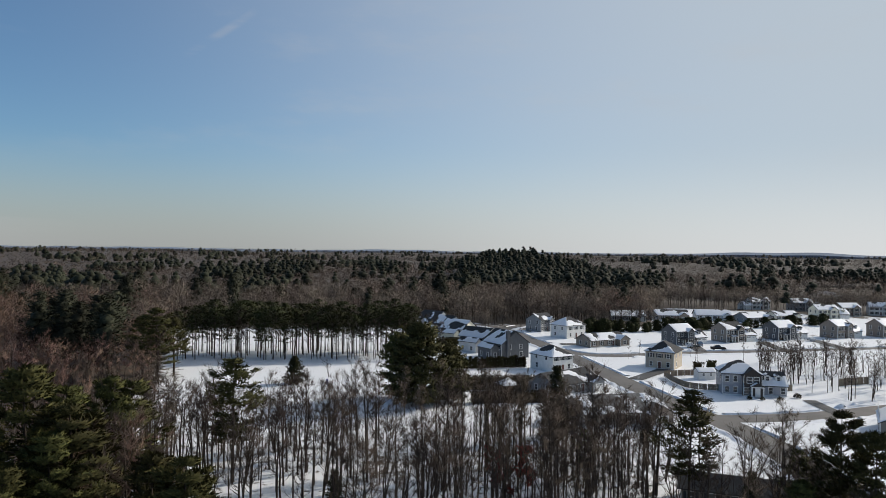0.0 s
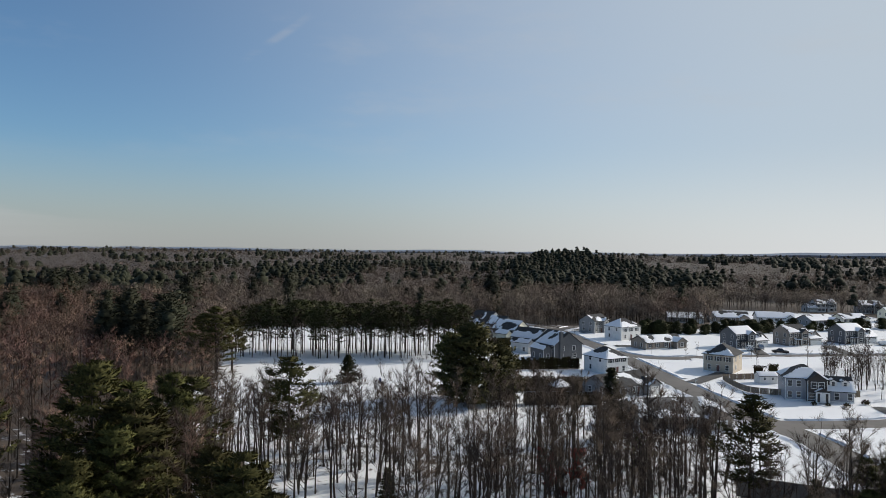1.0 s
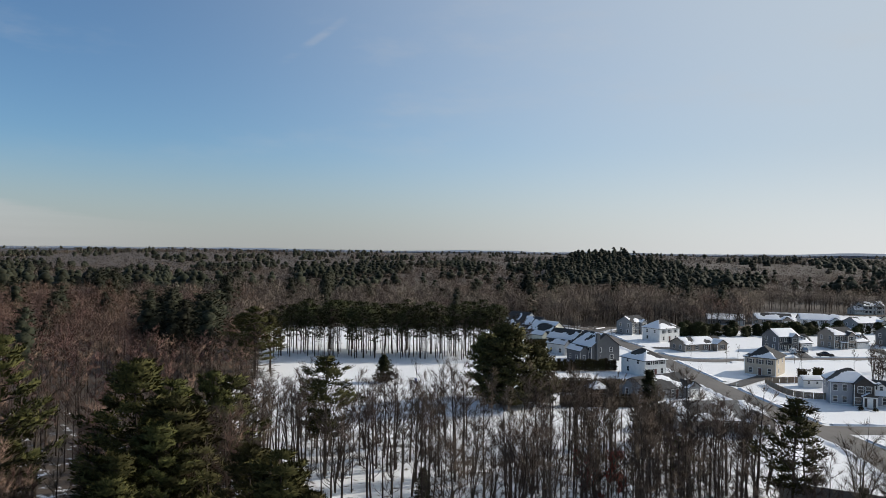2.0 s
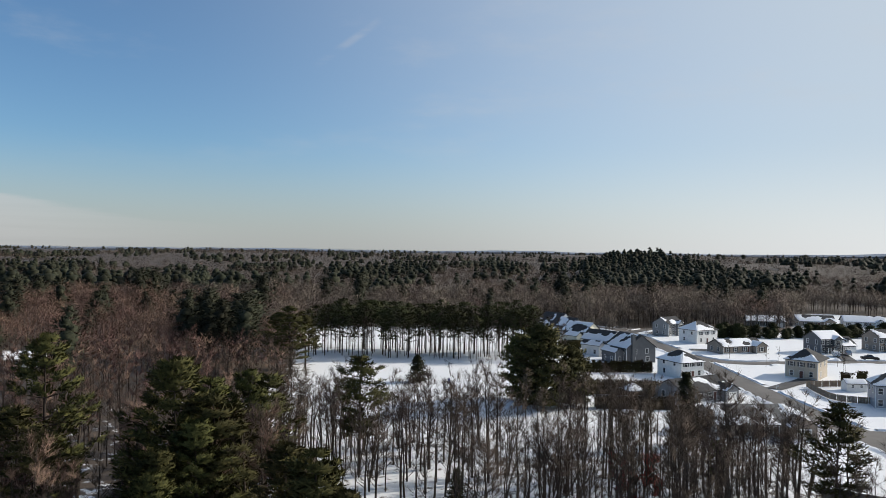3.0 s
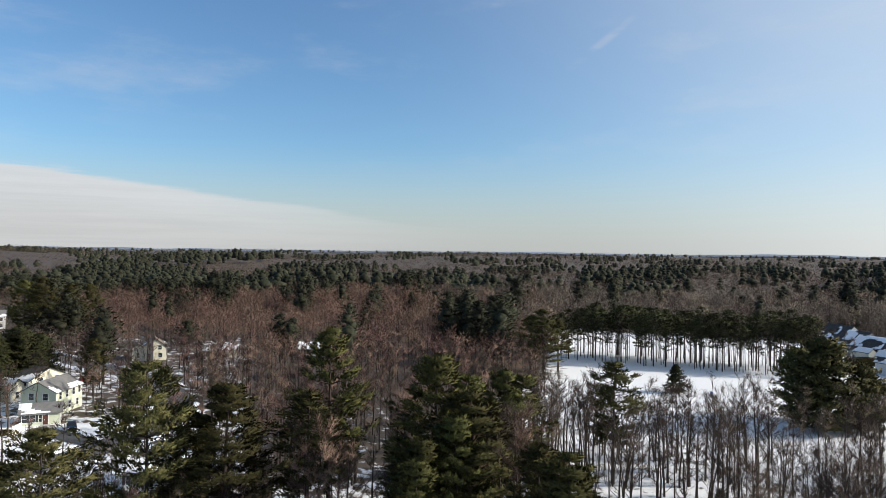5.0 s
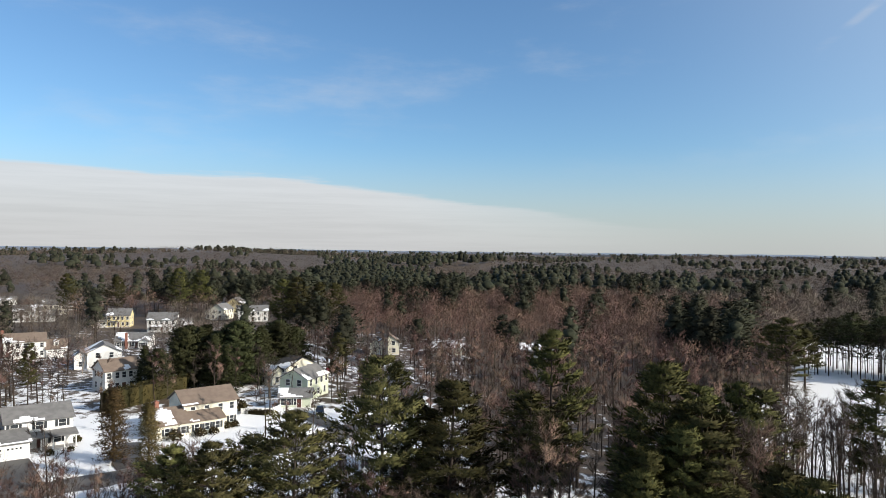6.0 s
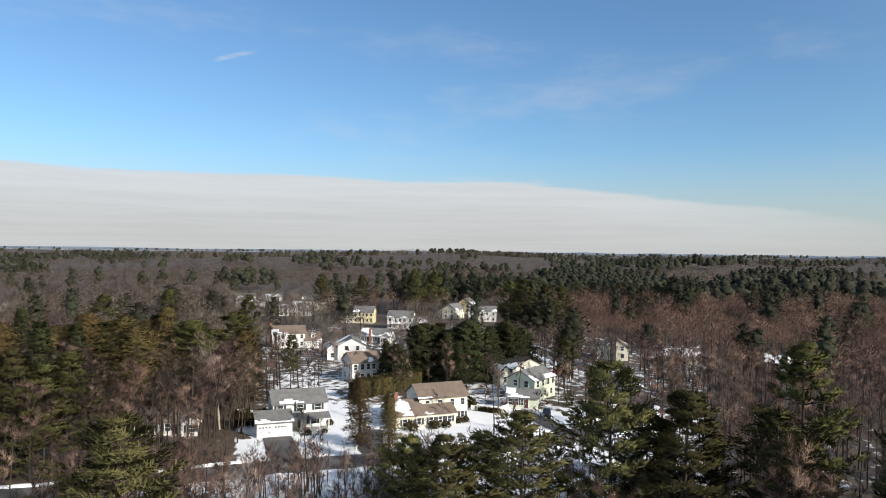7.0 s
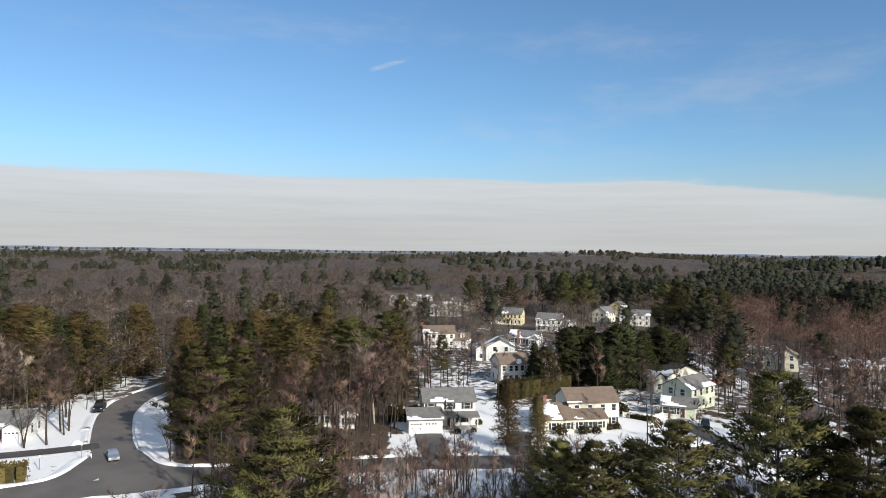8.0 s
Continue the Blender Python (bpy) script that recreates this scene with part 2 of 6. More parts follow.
# ---- mesh helpers ----
class Shape:
    """Collects faces for one mesh."""

    def __init__(self):
        self.v, self.f, self.n = [], [], []

    def face(self, *pts):
        n = len(self.v)
        self.n.extend([tuple((Vector(pts[1]) - Vector(pts[0])).cross(Vector(pts[2]) - Vector(pts[0])).normalized())] * len(pts))
        self.v.extend(tuple(p) for p in pts)
        self.f.append(tuple(range(n, n + len(pts))))
        return self

    def spray(self, c, d, facing, out, half):
        """One sliver of twigs or needles at c along d; it turns its face to facing and is shaded as part of a crown that bulges towards out."""
        w = facing.cross(d).normalized() * half
        n = len(self.v)
        self.v += [tuple(c - w), tuple(c + d), tuple(c + w)]
        self.f.append((n, n + 1, n + 2))
        self.n += [tuple(out)] * 3

    def box(self, x0, x1, y0, y1, z0, z1, bevel=0.0):
        n, b = len(self.v), bevel
        if not b:
            self.v += [(x, y, z) for z in (z0, z1) for x, y in ((x0, y0), (x1, y0), (x1, y1), (x0, y1))]
            self.f += [tuple(n + i for i in q) for q in ((3, 2, 1, 0), (4, 5, 6, 7), (0, 1, 5, 4), (1, 2, 6, 5), (2, 3, 7, 6), (3, 0, 4, 7))]
        else:
            for z, k in ((z0, b), (z0 + b, 0), (z1 - b, 0), (z1, b)):
                self.v += [(x0 + k, y0 + k, z), (x1 - k, y0 + k, z), (x1 - k, y1 - k, z), (x0 + k, y1 - k, z)]
            self.f.append((n + 3, n + 2, n + 1, n))
            for r in range(3):
                for i in range(4):
                    j = (i + 1) % 4
                    self.f.append((n + 4 * r + i, n + 4 * r + j, n + 4 * r + 4 + j, n + 4 * r + 4 + i))
            self.f.append((n + 12, n + 13, n + 14, n + 15))
        return self

    def tube(self, pts, radii, sides=5, cap=True):
        n = len(self.v)
        for i, (p, r) in enumerate(zip(pts, radii)):
            d = (Vector(pts[min(i + 1, len(pts) - 1)]) - Vector(pts[max(i - 1, 0)])).normalized()
            a = d.cross(Vector((0.31, 0.95, 0.1)) if abs(d.z) > 0.6 else Vector((0, 0, 1))).normalized()
            b = d.cross(a)
            for k in range(sides):
                w = 2 * math.pi * k / sides
                o = math.cos(w) * a + math.sin(w) * b
                self.v.append(tuple(Vector(p) + r * o))
                self.n.append(tuple(o))
        for i in range(len(pts) - 1):
            for k in range(sides):
                j = (k + 1) % sides
                self.f.append((n + i * sides + k, n + i * sides + j, n + (i + 1) * sides + j, n + (i + 1) * sides + k))
        if cap:
            e = n + (len(pts) - 1) * sides
            self.f.append(tuple(e + k for k in range(sides)))
        return self

    def mesh(self, name, mat, rounded=False):
        me = bpy.data.meshes.new(name)
        me.from_pydata(self.v, [], self.f, shade_flat=not rounded)
        me.materials.append(mat)
        if rounded:
            me.attributes.new("custom_normal", "FLOAT_VECTOR", "POINT").data.foreach_set("vector", np.array(self.n, dtype=np.float32).ravel())
        me.update()
        return me


def part(name, shape, mat, parent, label="", at=None):
    """Links one mesh (a Shape, or mesh data to be shared) under a thing or a part."""
    ob = new(name, shape.mesh(name, mat) if isinstance(shape, Shape) else shape)
    ob.parent = parent
    if at is not None:
        ob.matrix_basis = at
    return tagged(ob, label)


def thing(name, label, category, at, group="", kind=""):
    ob = new(name)
    ob.empty_display_size = 0.3
    ob.matrix_basis = at
    return tagged(ob, label, category, group, kind)


def solid(name, shape, mat, label, category, at=Matrix(), group="", kind=""):
    ob = new(name, shape.mesh(name, mat))
    ob.matrix_basis = at
    return tagged(ob, label, category, group, kind)


def smooth(x, a, b):
    u = min(max((x - a) / (b - a), 0.0), 1.0)
    return u * u * (3 - 2 * u)


def polar(az, r):
    """Plan position from degrees to the left of +y and metres."""
    return -r * math.sin(radians(az)), r * math.cos(radians(az))


def azimuth(x, y):
    return math.degrees(math.atan2(-x, y))


# ---- ground ----
# far swells of the land: heading, distance, rise, width
HILLS = [(-6.3, 1050, 24, 75), (-14, 1500, 10, 160), (47, 1350, 15, 120), (81, 1500, 14, 190), (66, 1900, 22, 260), (28, 1900, 12, 300), (-25, 2200, 10, 300)]


def land(x, y):
    r = math.hypot(x, y)
    z = 21.0 * smooth(r, 700, 3600)
    if r > 500:
        z += 7.0 * smooth(r, 500, 2000) * noise.noise(Vector((x, y, 0.0)) / 620.0)
        for az, hr, rise, wide in HILLS:
            hx, hy = polar(az, hr)
            z += rise * math.exp(-((x - hx) ** 2 + (y - hy) ** 2) / (2 * wide * wide))
    return z


# roads: half width and the line of the middle
ROADS = [
    (3.9, [(30, 322), (37, 296), (43, 270), (48.5, 230), (52.5, 203), (56, 179), (59.5, 162), (63, 150), (64.5, 138), (64, 120), (62, 104), (58, 84)]),
    (3.6, [(60, 157), (74, 158), (90, 161.5), (112, 171), (150, 184)]),
    (3.4, [(44, 267), (50, 254), (62, 251), (77, 257), (100, 263), (125, 268), (150, 274), (180, 281), (240, 300)]),
    (3.4, [(37, 296), (32, 328), (24, 348), (6, 362)]), (3.2, [(30, 336), (44, 357), (60, 362)]),
    (4.0, [(-109, -60), (-113.5, -38), (-116, -26), (-119, -8), (-120, 6), (-120, 22), (-118, 36), (-117.5, 48), (-117.5, 62), (-118.5, 78), (-125, 97), (-145, 117), (-176, 129), (-204, 132), (-230, 136), (-260, 140)]),
    (3.7, [(-115, -27), (-125, -30.5), (-137, -35), (-153, -39.5), (-168, -42), (-183, -41.5), (-196, -36), (-215, -30)]),
    (3.4, [(-110.8, -54), (-114.0, -43), (-118.6, -35.6), (-132, -34.2)]), (3.4, [(-119.6, -4), (-119.4, -18), (-122.5, -27.0), (-134, -33.0)]),
]
DRIVES = [(1.7, [(94, 178), (93, 164)]), (2.6, [(-122, 39), (-129, 39.5), (-138, 43)]), (2.8, [(-122, 23), (-139, 24)]), (2.0, [(-139.5, -38), (-136, -48), (-134, -60)]),
          (2.0, [(-121, 80), (-143, 80.5)]), (2.4, [(99, 266), (102, 284)]), (2.4, [(133, 271), (136, 296)]), (2.4, [(160, 277), (163, 305)]), (2.2, [(57, 205), (74, 226)]), (2.2, [(48, 282), (62, 283)])]
NEAR_ROAD = [(Vector((*a, 0)), Vector((*b, 0)), w) for w, line in ROADS + DRIVES for a, b in zip(line, line[1:])]


def road_gap(x, y):
    """Distance from the nearest road's edge."""
    p, best = Vector((x, y, 0)), 1e9
    for a, b, w in NEAR_ROAD:
        d = b - a
        u = min(max((p - a).dot(d) / d.length_squared, 0), 1)
        best = min(best, (a + u * d - p).length - w)
    return best


def uneven(x, y):
    """Heading and distance with a ragged edge, for the borders of woods and clearings."""
    q = Vector((x / 17.0, y / 17.0, 4.0))
    k = 1.0 + 0.035 * noise.noise(q)
    return azimuth(x, y) + 1.6 * noise.noise(q + Vector((0, 0, 30))), math.hypot(x, y) * k


def in_field(x, y):
    """The open snow fields in front of and behind the row of pines, and the clear lots of the new houses."""
    az, r = uneven(x, y)
    if 1.5 < az < 20.5 and 143 < r < 333:
        return True
    if -60 < az <= 1.5 and 128 < r < (335 if az > -9 else 372):
        return True
    return az <= -17 and 372 <= r < 500


def litter_at(x, y):
    az, r = uneven(x, y)
    if r > 700:
        return 1.0
    if in_field(x, y):
        return 0.0 if r < 335 else 0.25
    if az < 22:
        return 0.33 + 0.67 * smooth(r, 300, 420)
    if az < 46:
        return 0.33 + 0.3 * smooth(az, 22, 28) * smooth(r, 95, 125) + 0.37 * smooth(r, 150, 260)
    if (az > 100.5 and r < 182) or (53 < az < 83 and 104 < r < 168):
        return 0.14
    return 0.47 + 0.45 * smooth(r, 200, 500) + 0.04 * (1 - smooth(az, 58, 62)) * smooth(r, 165, 180) + 0.25 * smooth(az, 80, 84) * (1 - smooth(az, 99, 102)) * smooth(r, 112, 125)


def build_ground():
    rings = [0.0, 30, 55] + [75 * 1.03 ** i for i in range(143)]
    turns = 400
    vs, fs, tint = [(0, 0, 0)], [], [0.3]
    for r in rings[1:]:
        for k in range(turns):
            x, y = polar(360.0 * k / turns, r)
            vs.append((x, y, land(x, y)))
            tint.append(litter_at(x, y))
    for k in range(turns):
        fs.append((0, 1 + k, 1 + (k + 1) % turns))
    for i in range(len(rings) - 2):
        a, b = 1 + i * turns, 1 + (i + 1) * turns
        for k in range(turns):
            j = (k + 1) % turns
            fs.append((a + k, b + k, b + j, a + j))
    me = bpy.data.meshes.new("ground")
    me.from_pydata(vs, [], fs)
    me.attributes.new("litter", "FLOAT", "POINT").data.foreach_set("value", tint)
    me.materials.append(M_GROUND)
    for p in me.polygons:
        p.use_smooth = True
    tagged(new("ground", me), "snow-covered ground with leaf litter showing under the trees", "ground", kind="structure")


build_ground()


def along(line, step):
    """Points at even steps on a rounded line, each with its direction."""
    pts = [Vector((*p, 0)) for p in line]
    for _ in range(2):
        cut = [pts[0]]
        for a, b in zip(pts, pts[1:]):
            cut += [a.lerp(b, 0.25), a.lerp(b, 0.75)]
        pts = cut + [pts[-1]]
    out, left = [], 0.0
    for a, b in zip(pts, pts[1:]):
        d = b - a
        s = left
        while s < d.length:
            out.append((a + d * (s / d.length), d.normalized()))
            s += step
        left = s - d.length
    out.append((pts[-1], (pts[-1] - pts[-2]).normalized()))
    return out


def strip(line, half, height, step=2.5):
    s, rows = Shape(), []
    for p, d in along(line, step):
        n = Vector((-d.y, d.x, 0))
        wob = 0.25 * noise.noise(p / 6.0)
        rows.append([p + n * (half + wob) + Vector((0, 0, height - 0.04)), p + Vector((0, 0, height + 0.03)), p - n * (half - wob) + Vector((0, 0, height - 0.04))])
    for a, b in zip(rows, rows[1:]):
        s.face(a[0], a[1], b[1], b[0]).face(a[1], a[2], b[2], b[1])
    return s


for i, (half, line) in enumerate(ROADS):
    solid("road", strip(line, half, 0.07 + 0.012 * i), M_ASPHALT, "worn grey asphalt road cleared of snow", "road", kind="structure")
for i, (half, line) in enumerate(DRIVES):
    solid("driveway", strip(line, half, 0.17 + 0.005 * i), M_DRIVE, "damp black asphalt driveway between snow banks", "driveway", kind="structure")


def snow_bank(line, half, side):
    """Ploughed ridge and kerb step along one edge of a road, broken where roads and drives meet it."""
    runs = [[]]
    for p, d in along(line, 1.2):
        n = Vector((-d.y, d.x, 0)) * side
        e = p + n * (half + 0.35)
        if road_gap(*(p + n * (half + 1.3)).to_2d()) < 1.1:
            runs.append([])
            continue
        h = max(0.28 + 0.3 * (noise.noise(e / 3.0) + 0.3), 0.14)
        w = 1.0 + 0.5 * noise.noise(e / 5.0 + Vector((9, 0, 0)))
        runs[-1].append([e + Vector((0, 0, -0.02)), e + n * 0.15 + Vector((0, 0, h)), e + n * 0.7 * w + Vector((0, 0, h * 0.9)), e + n * 1.8 * w + Vector((0, 0, -0.02))])
    s = Shape()
    for run in runs:
        for a, b in zip(run, run[1:]) if len(run) > 5 else ():
            for k in range(3):
                s.face(a[k], b[k], b[k + 1], a[k + 1])
    return s


for half, line in ROADS:
    for side in (1, -1):
        bank = snow_bank(line, half, side)
        if bank.f:
            solid("snow_bank", bank, M_SNOW, "ploughed bank of snow along the road's kerb", "snow bank", kind="structure")

# ---- houses ----
WINDOW = {}
HOUSES = []
rng_house = random.Random(5)


def window_meshes(w, h):
    key = (round(w, 2), round(h, 2))
    if key not in WINDOW:
        f = Shape()
        t = 0.11
        f.box(-w / 2 - t, w / 2 + t, -0.07, 0.02, -h / 2 - t, -h / 2).box(-w / 2 - t, w / 2 + t, -0.07, 0.02, h / 2, h / 2 + t)
        f.box(-w / 2 - t, -w / 2, -0.07, 0.02, -h / 2, h / 2).box(w / 2, w / 2 + t, -0.07, 0.02, -h / 2, h / 2)
        f.box(-w / 2, w / 2, -0.055, 0.02, -0.03, 0.03)
        g = Shape().box(-w / 2, w / 2, -0.03, 0.02, -h / 2, h / 2)
        sh = Shape()
        sh.box(-0.22, 0.22, -0.07, 0.02, -h / 2, h / 2, 0.02)
        WINDOW[key] = f.mesh("window", M_TRIM), g.mesh("pane", M_GLASS), sh.mesh("shutter", M_SHUTTER)
    return WINDOW[key]


def on_side(b, side, u, z):
    """A pose on the outside of block b: side f (front, -y), b, l or r; u: 0 to 1 along it; z: height of the middle."""
    x0, x1, y0, y1 = b["box"]
    if side == "f":
        return pose(x0 + u * (x1 - x0), y0, z)
    if side == "b":
        return pose(x1 + u * (x0 - x1), y1, z, 0, 0, 180)
    if side == "l":
        return pose(x0, y1 + u * (y0 - y1), z, 0, 0, -90)
    return pose(x1, y0 + u * (y1 - y0), z, 0, 0, 90)


def window(ho, b, side, u, z, w=0.95, h=1.45, shutters=False):
    fr, gl, sh = window_meshes(w, h)
    at = on_side(b, side, u, z)
    f = part("window", fr, None, ho, "", at)
    part("pane", gl, None, f)
    if shutters:
        for s in (-1, 1):
            part("shutter", sh, None, f, "", pose(s * (w / 2 + 0.36), 0, 0))


def row(ho, b, side, z, us, shutters=False, w=0.95, h=1.45):
    for u in us:
        window(ho, b, side, u, z, w, h, shutters)


def door(ho, b, side, u, mat=None):
    at = on_side(b, side, u, 0)
    s = Shape().box(-0.48, 0.48, -0.06, 0.02, 0.25, 2.3).box(-0.36, -0.05, -0.09, 0, 0.4, 1.1).box(0.05, 0.36, -0.09, 0, 0.4, 1.1).box(-0.36, 0.36, -0.09, 0, 1.35, 2.15)
    d = part("door", s, mat or M_DOOR, ho, "", at)
    part("door_frame", Shape().box(-0.62, -0.49, -0.1, 0.02, 0.2, 2.45).box(0.49, 0.62, -0.1, 0.02, 0.2, 2.45).box(-0.49, 0.49, -0.1, 0.02, 2.31, 2.45), M_TRIM, d)
    part("step", Shape().box(-0.9, 0.9, -1.1, -0.11, 0.0, 0.2, 0.03), M_STONE, ho, "", at)


def garage_door(ho, b, side, u, w=2.5, mat=None):
    at = on_side(b, side, u, 0)
    s = Shape()
    for k in range(4):
        s.box(-w / 2, w / 2, -0.06, 0.02, 0.05 + 0.54 * k, 0.57 + 0.54 * k)
    g = part("garage_door", s, mat or M_TRIM, ho, "panelled white garage door", at)
    pane = Shape().box(0.15, w / 4 - 0.15, -0.075, 0, 1.8, 2.08).mesh("garage_pane", M_GLASS)
    for k in range(4):
        part("garage_pane", pane, None, g, "", pose(-w / 2 + k * w / 4, 0, 0))
    part("garage_frame", Shape().box(-w / 2 - 0.16, -w / 2 - 0.01, -0.09, 0.02, 0.0, 2.35).box(w / 2 + 0.01, w / 2 + 0.16, -0.09, 0.02, 0.0, 2.35).box(-w / 2 - 0.01, w / 2 + 0.01, -0.09, 0.02, 2.22, 2.35), M_TRIM, g)


def slope_cover(quad, cover, seed, thick=0.14):
    """Snow that lies on one roof slope: uneven patches with a thickness; quad: two eave corners, two ridge corners."""
    a, b, c, d = (Vector(p) for p in quad)
    n = (b - a).cross(d - a).normalized()
    if n.z < 0:
        n = -n
    nu, nv = max(int((b - a).length / 0.55), 3), max(int((d - a).length / 0.5), 3)

    def at(i, j):
        u, v = i / nu, j / nv
        return (a.lerp(b, u)).lerp(d.lerp(c, u), v)

    keep = set()
    for i in range(nu):
        for j in range(nv):
            p = at(i + 0.5, j + 0.5)
            q = noise.noise(p / 4.2 + Vector((seed * 7.3, seed * 3.1, 0))) * 0.8 + 0.1 * noise.noise(p / 0.9 + Vector((0, seed * 5.7, 0)))
            bias = (0.55 - j / nv) * 0.8
            if 0.5 + q + bias * 0.6 > 1.0 - cover:
                keep.add((i, j))
    def corner(i, j):
        p = at(i, j)
        edge = not all((i + e, j + g) in keep for e in (-1, 0) for g in (-1, 0))
        jit = Vector((noise.noise(p * 2.1 + Vector((seed, 0, 0))), noise.noise(p * 2.1 + Vector((0, seed, 5))), 0)) * 0.14
        jit -= n * jit.dot(n)
        return p + n * (0.015 if edge else thick) + (jit if edge and 0 < i < nu and 0 < j < nv else Vector())

    patches, left = [], set(keep)
    while left:
        patch, edge = [], [left.pop()]
        while edge:
            i, j = edge.pop()
            patch.append((i, j))
            for q in ((i + 1, j), (i - 1, j), (i, j + 1), (i, j - 1)):
                if q in left:
                    left.remove(q)
                    edge.append(q)
        if len(patch) < 5:
            continue
        s, known = Shape(), {}
        for i, j in patch:
            ids = []
            for q in ((i, j), (i + 1, j), (i + 1, j + 1), (i, j + 1)):
                if q not in known:
                    known[q] = len(s.v)
                    s.v.append(tuple(corner(*q)))
                ids.append(known[q])
            s.f.append(tuple(ids))
        patches.append(s)
    return patches


def roof_slopes(ho, b, quads, mat, snow, thick=0.18):
    """One roof mesh with thickness from its slopes, and the snow on it."""
    m = ho.matrix_basis
    s = Shape()
    for q in quads:
        q = [Vector(p) for p in q]
        n = (q[1] - q[0]).cross(q[3] - q[0]).normalized()
        if n.z < 0:
            n = -n
        lo = [p - Vector((0, 0, thick)) for p in q]
        s.face(*q).face(*reversed(lo))
        for i in range(4):
            j = (i + 1) % 4
            if (q[i] - q[j]).length > 0.01:
                s.face(q[i], lo[i], lo[j], q[j])
    roof = part("roof", s, mat, ho)
    for k, q in enumerate(quads):
        q = [Vector(p) for p in q]
        n = (q[1] - q[0]).cross(q[3] - q[0]).normalized()
        if n.z < 0:
            n = -n
        facing = (m.to_3x3() @ n).dot(to_sun)
        cover = snow * (0.7 + 0.2 * math.sin(b["seed"] * 9.0) if facing < 0.42 else 0.34 if facing < 0.55 else 0.14)
        for cov in slope_cover(q, cover, b["seed"] + k):
            part("roof_snow", cov, M_SNOW, roof, "old snow lying on the shingles")
    return roof


def block(ho, x0, x1, y0, y1, h, wall, roof="gx", pitch=0.55, mat="grey", snow=1.0, over=0.4, z0=0.0):
    """A wing: walls with gables in one mesh, roof slopes, snow. roof: gx ridge along x, gy along y, hip, shed (down to the front)."""
    b = {"box": (x0, x1, y0, y1), "seed": rng_house.random() * 40}
    w, d = x1 - x0, y1 - y0
    cx, cy = (x0 + x1) / 2, (y0 + y1) / 2
    s = Shape()
    lo = [(x0, y0, z0), (x1, y0, z0), (x1, y1, z0), (x0, y1, z0)]
    hi = [(x, y, h) for x, y, _ in lo]
    for i in range(4):
        j = (i + 1) % 4
        s.face(lo[i], lo[j], hi[j], hi[i])
    o = over
    if roof == "gx":
        t = h + d / 2 * pitch
        s.face((x1, y0, h), (x1, y1, h), (x1, cy, t)).face((x0, y1, h), (x0, y0, h), (x0, cy, t))
        e, t2 = h - o * pitch + 0.2, t + 0.2
        quads = [((x0 - o, y0 - o, e), (x1 + o, y0 - o, e), (x1 + o, cy, t2), (x0 - o, cy, t2)), ((x1 + o, y1 + o, e), (x0 - o, y1 + o, e), (x0 - o, cy, t2), (x1 + o, cy, t2))]
    elif roof == "gy":
        t = h + w / 2 * pitch
        s.face((x0, y0, h), (x1, y0, h), (cx, y0, t)).face((x1, y1, h), (x0, y1, h), (cx, y1, t))
        e, t2 = h - o * pitch + 0.2, t + 0.2
        quads = [((x0 - o, y1 + o, e), (x0 - o, y0 - o, e), (cx, y0 - o, t2), (cx, y1 + o, t2)), ((x1 + o, y0 - o, e), (x1 + o, y1 + o, e), (cx, y1 + o, t2), (cx, y0 - o, t2))]
    elif roof == "shed":
        t = h + d * pitch
        s.face((x1, y0, h), (x1, y1, h), (x1, y1, t)).face((x0, y1, h), (x0, y0, h), (x0, y1, t)).face((x1, y1, h), (x0, y1, h), (x0, y1, t), (x1, y1, t))
        e = h - o * pitch + 0.2
        quads = [((x0 - o, y0 - o, e), (x1 + o, y0 - o, e), (x1 + o, y1, t + 0.2), (x0 - o, y1, t + 0.2))]
    else:
        k = min(w, d) / 2
        t = h + (k + o) * pitch
        if w >= d:
            p, q = (x0 + k, cy, t), (x1 - k, cy, t)
        else:
            p, q = (cx, y0 + k, t), (cx, y1 - k, t)
        a, bb, c, dd = (x0 - o, y0 - o, h), (x1 + o, y0 - o, h), (x1 + o, y1 + o, h), (x0 - o, y1 + o, h)
        quads = [(a, bb, q, p), (c, dd, p, q), (bb, c, q, q), (dd, a, p, p)] if w >= d else [(a, bb, p, p), (bb, c, q, p), (c, dd, q, q), (dd, a, p, q)]
    part("wall", s, SIDING[wall], ho)
    roof_slopes(ho, b, quads, M_SHINGLE[mat], snow)
    if roof in ("gx", "gy", "hip") and h > 2.2:
        f = Shape().box(x0 - 0.03, x1 + 0.03, y0 - 0.05, y0 - 0.01, z0, z0 + 0.3).box(x0 - 0.04, x0 + 0.1, y0 - 0.03, y0 + 0.1, z0 + 0.31, h).box(x1 - 0.1, x1 + 0.04, y0 - 0.03, y0 + 0.1, z0 + 0.31, h)
        part("corner_trim", f, M_TRIM, ho)
    return b


def chimney(ho, x, y, top, mat=None, w=0.8):
    s = Shape().box(x - w / 2, x + w / 2, y - w / 2, y + w / 2, 0.0, top).box(x - w / 2 - 0.08, x + w / 2 + 0.08, y - w / 2 - 0.08, y + w / 2 + 0.08, top, top + 0.15).box(x - 0.18, x + 0.18, y - 0.18, y + 0.18, top + 0.15, top + 0.4)
    part("chimney", s, mat or M_BRICK, ho)


def dormer(ho, x, y, z, wall, mat, snow):
    b = block(ho, x - 0.75, x + 0.75, y, y + 2.0, z + 1.5, wall, "gy", 0.6, mat, snow, 0.2, z0=z)
    window(ho, b, "f", 0.5, z + 0.85, 0.7, 1.0)


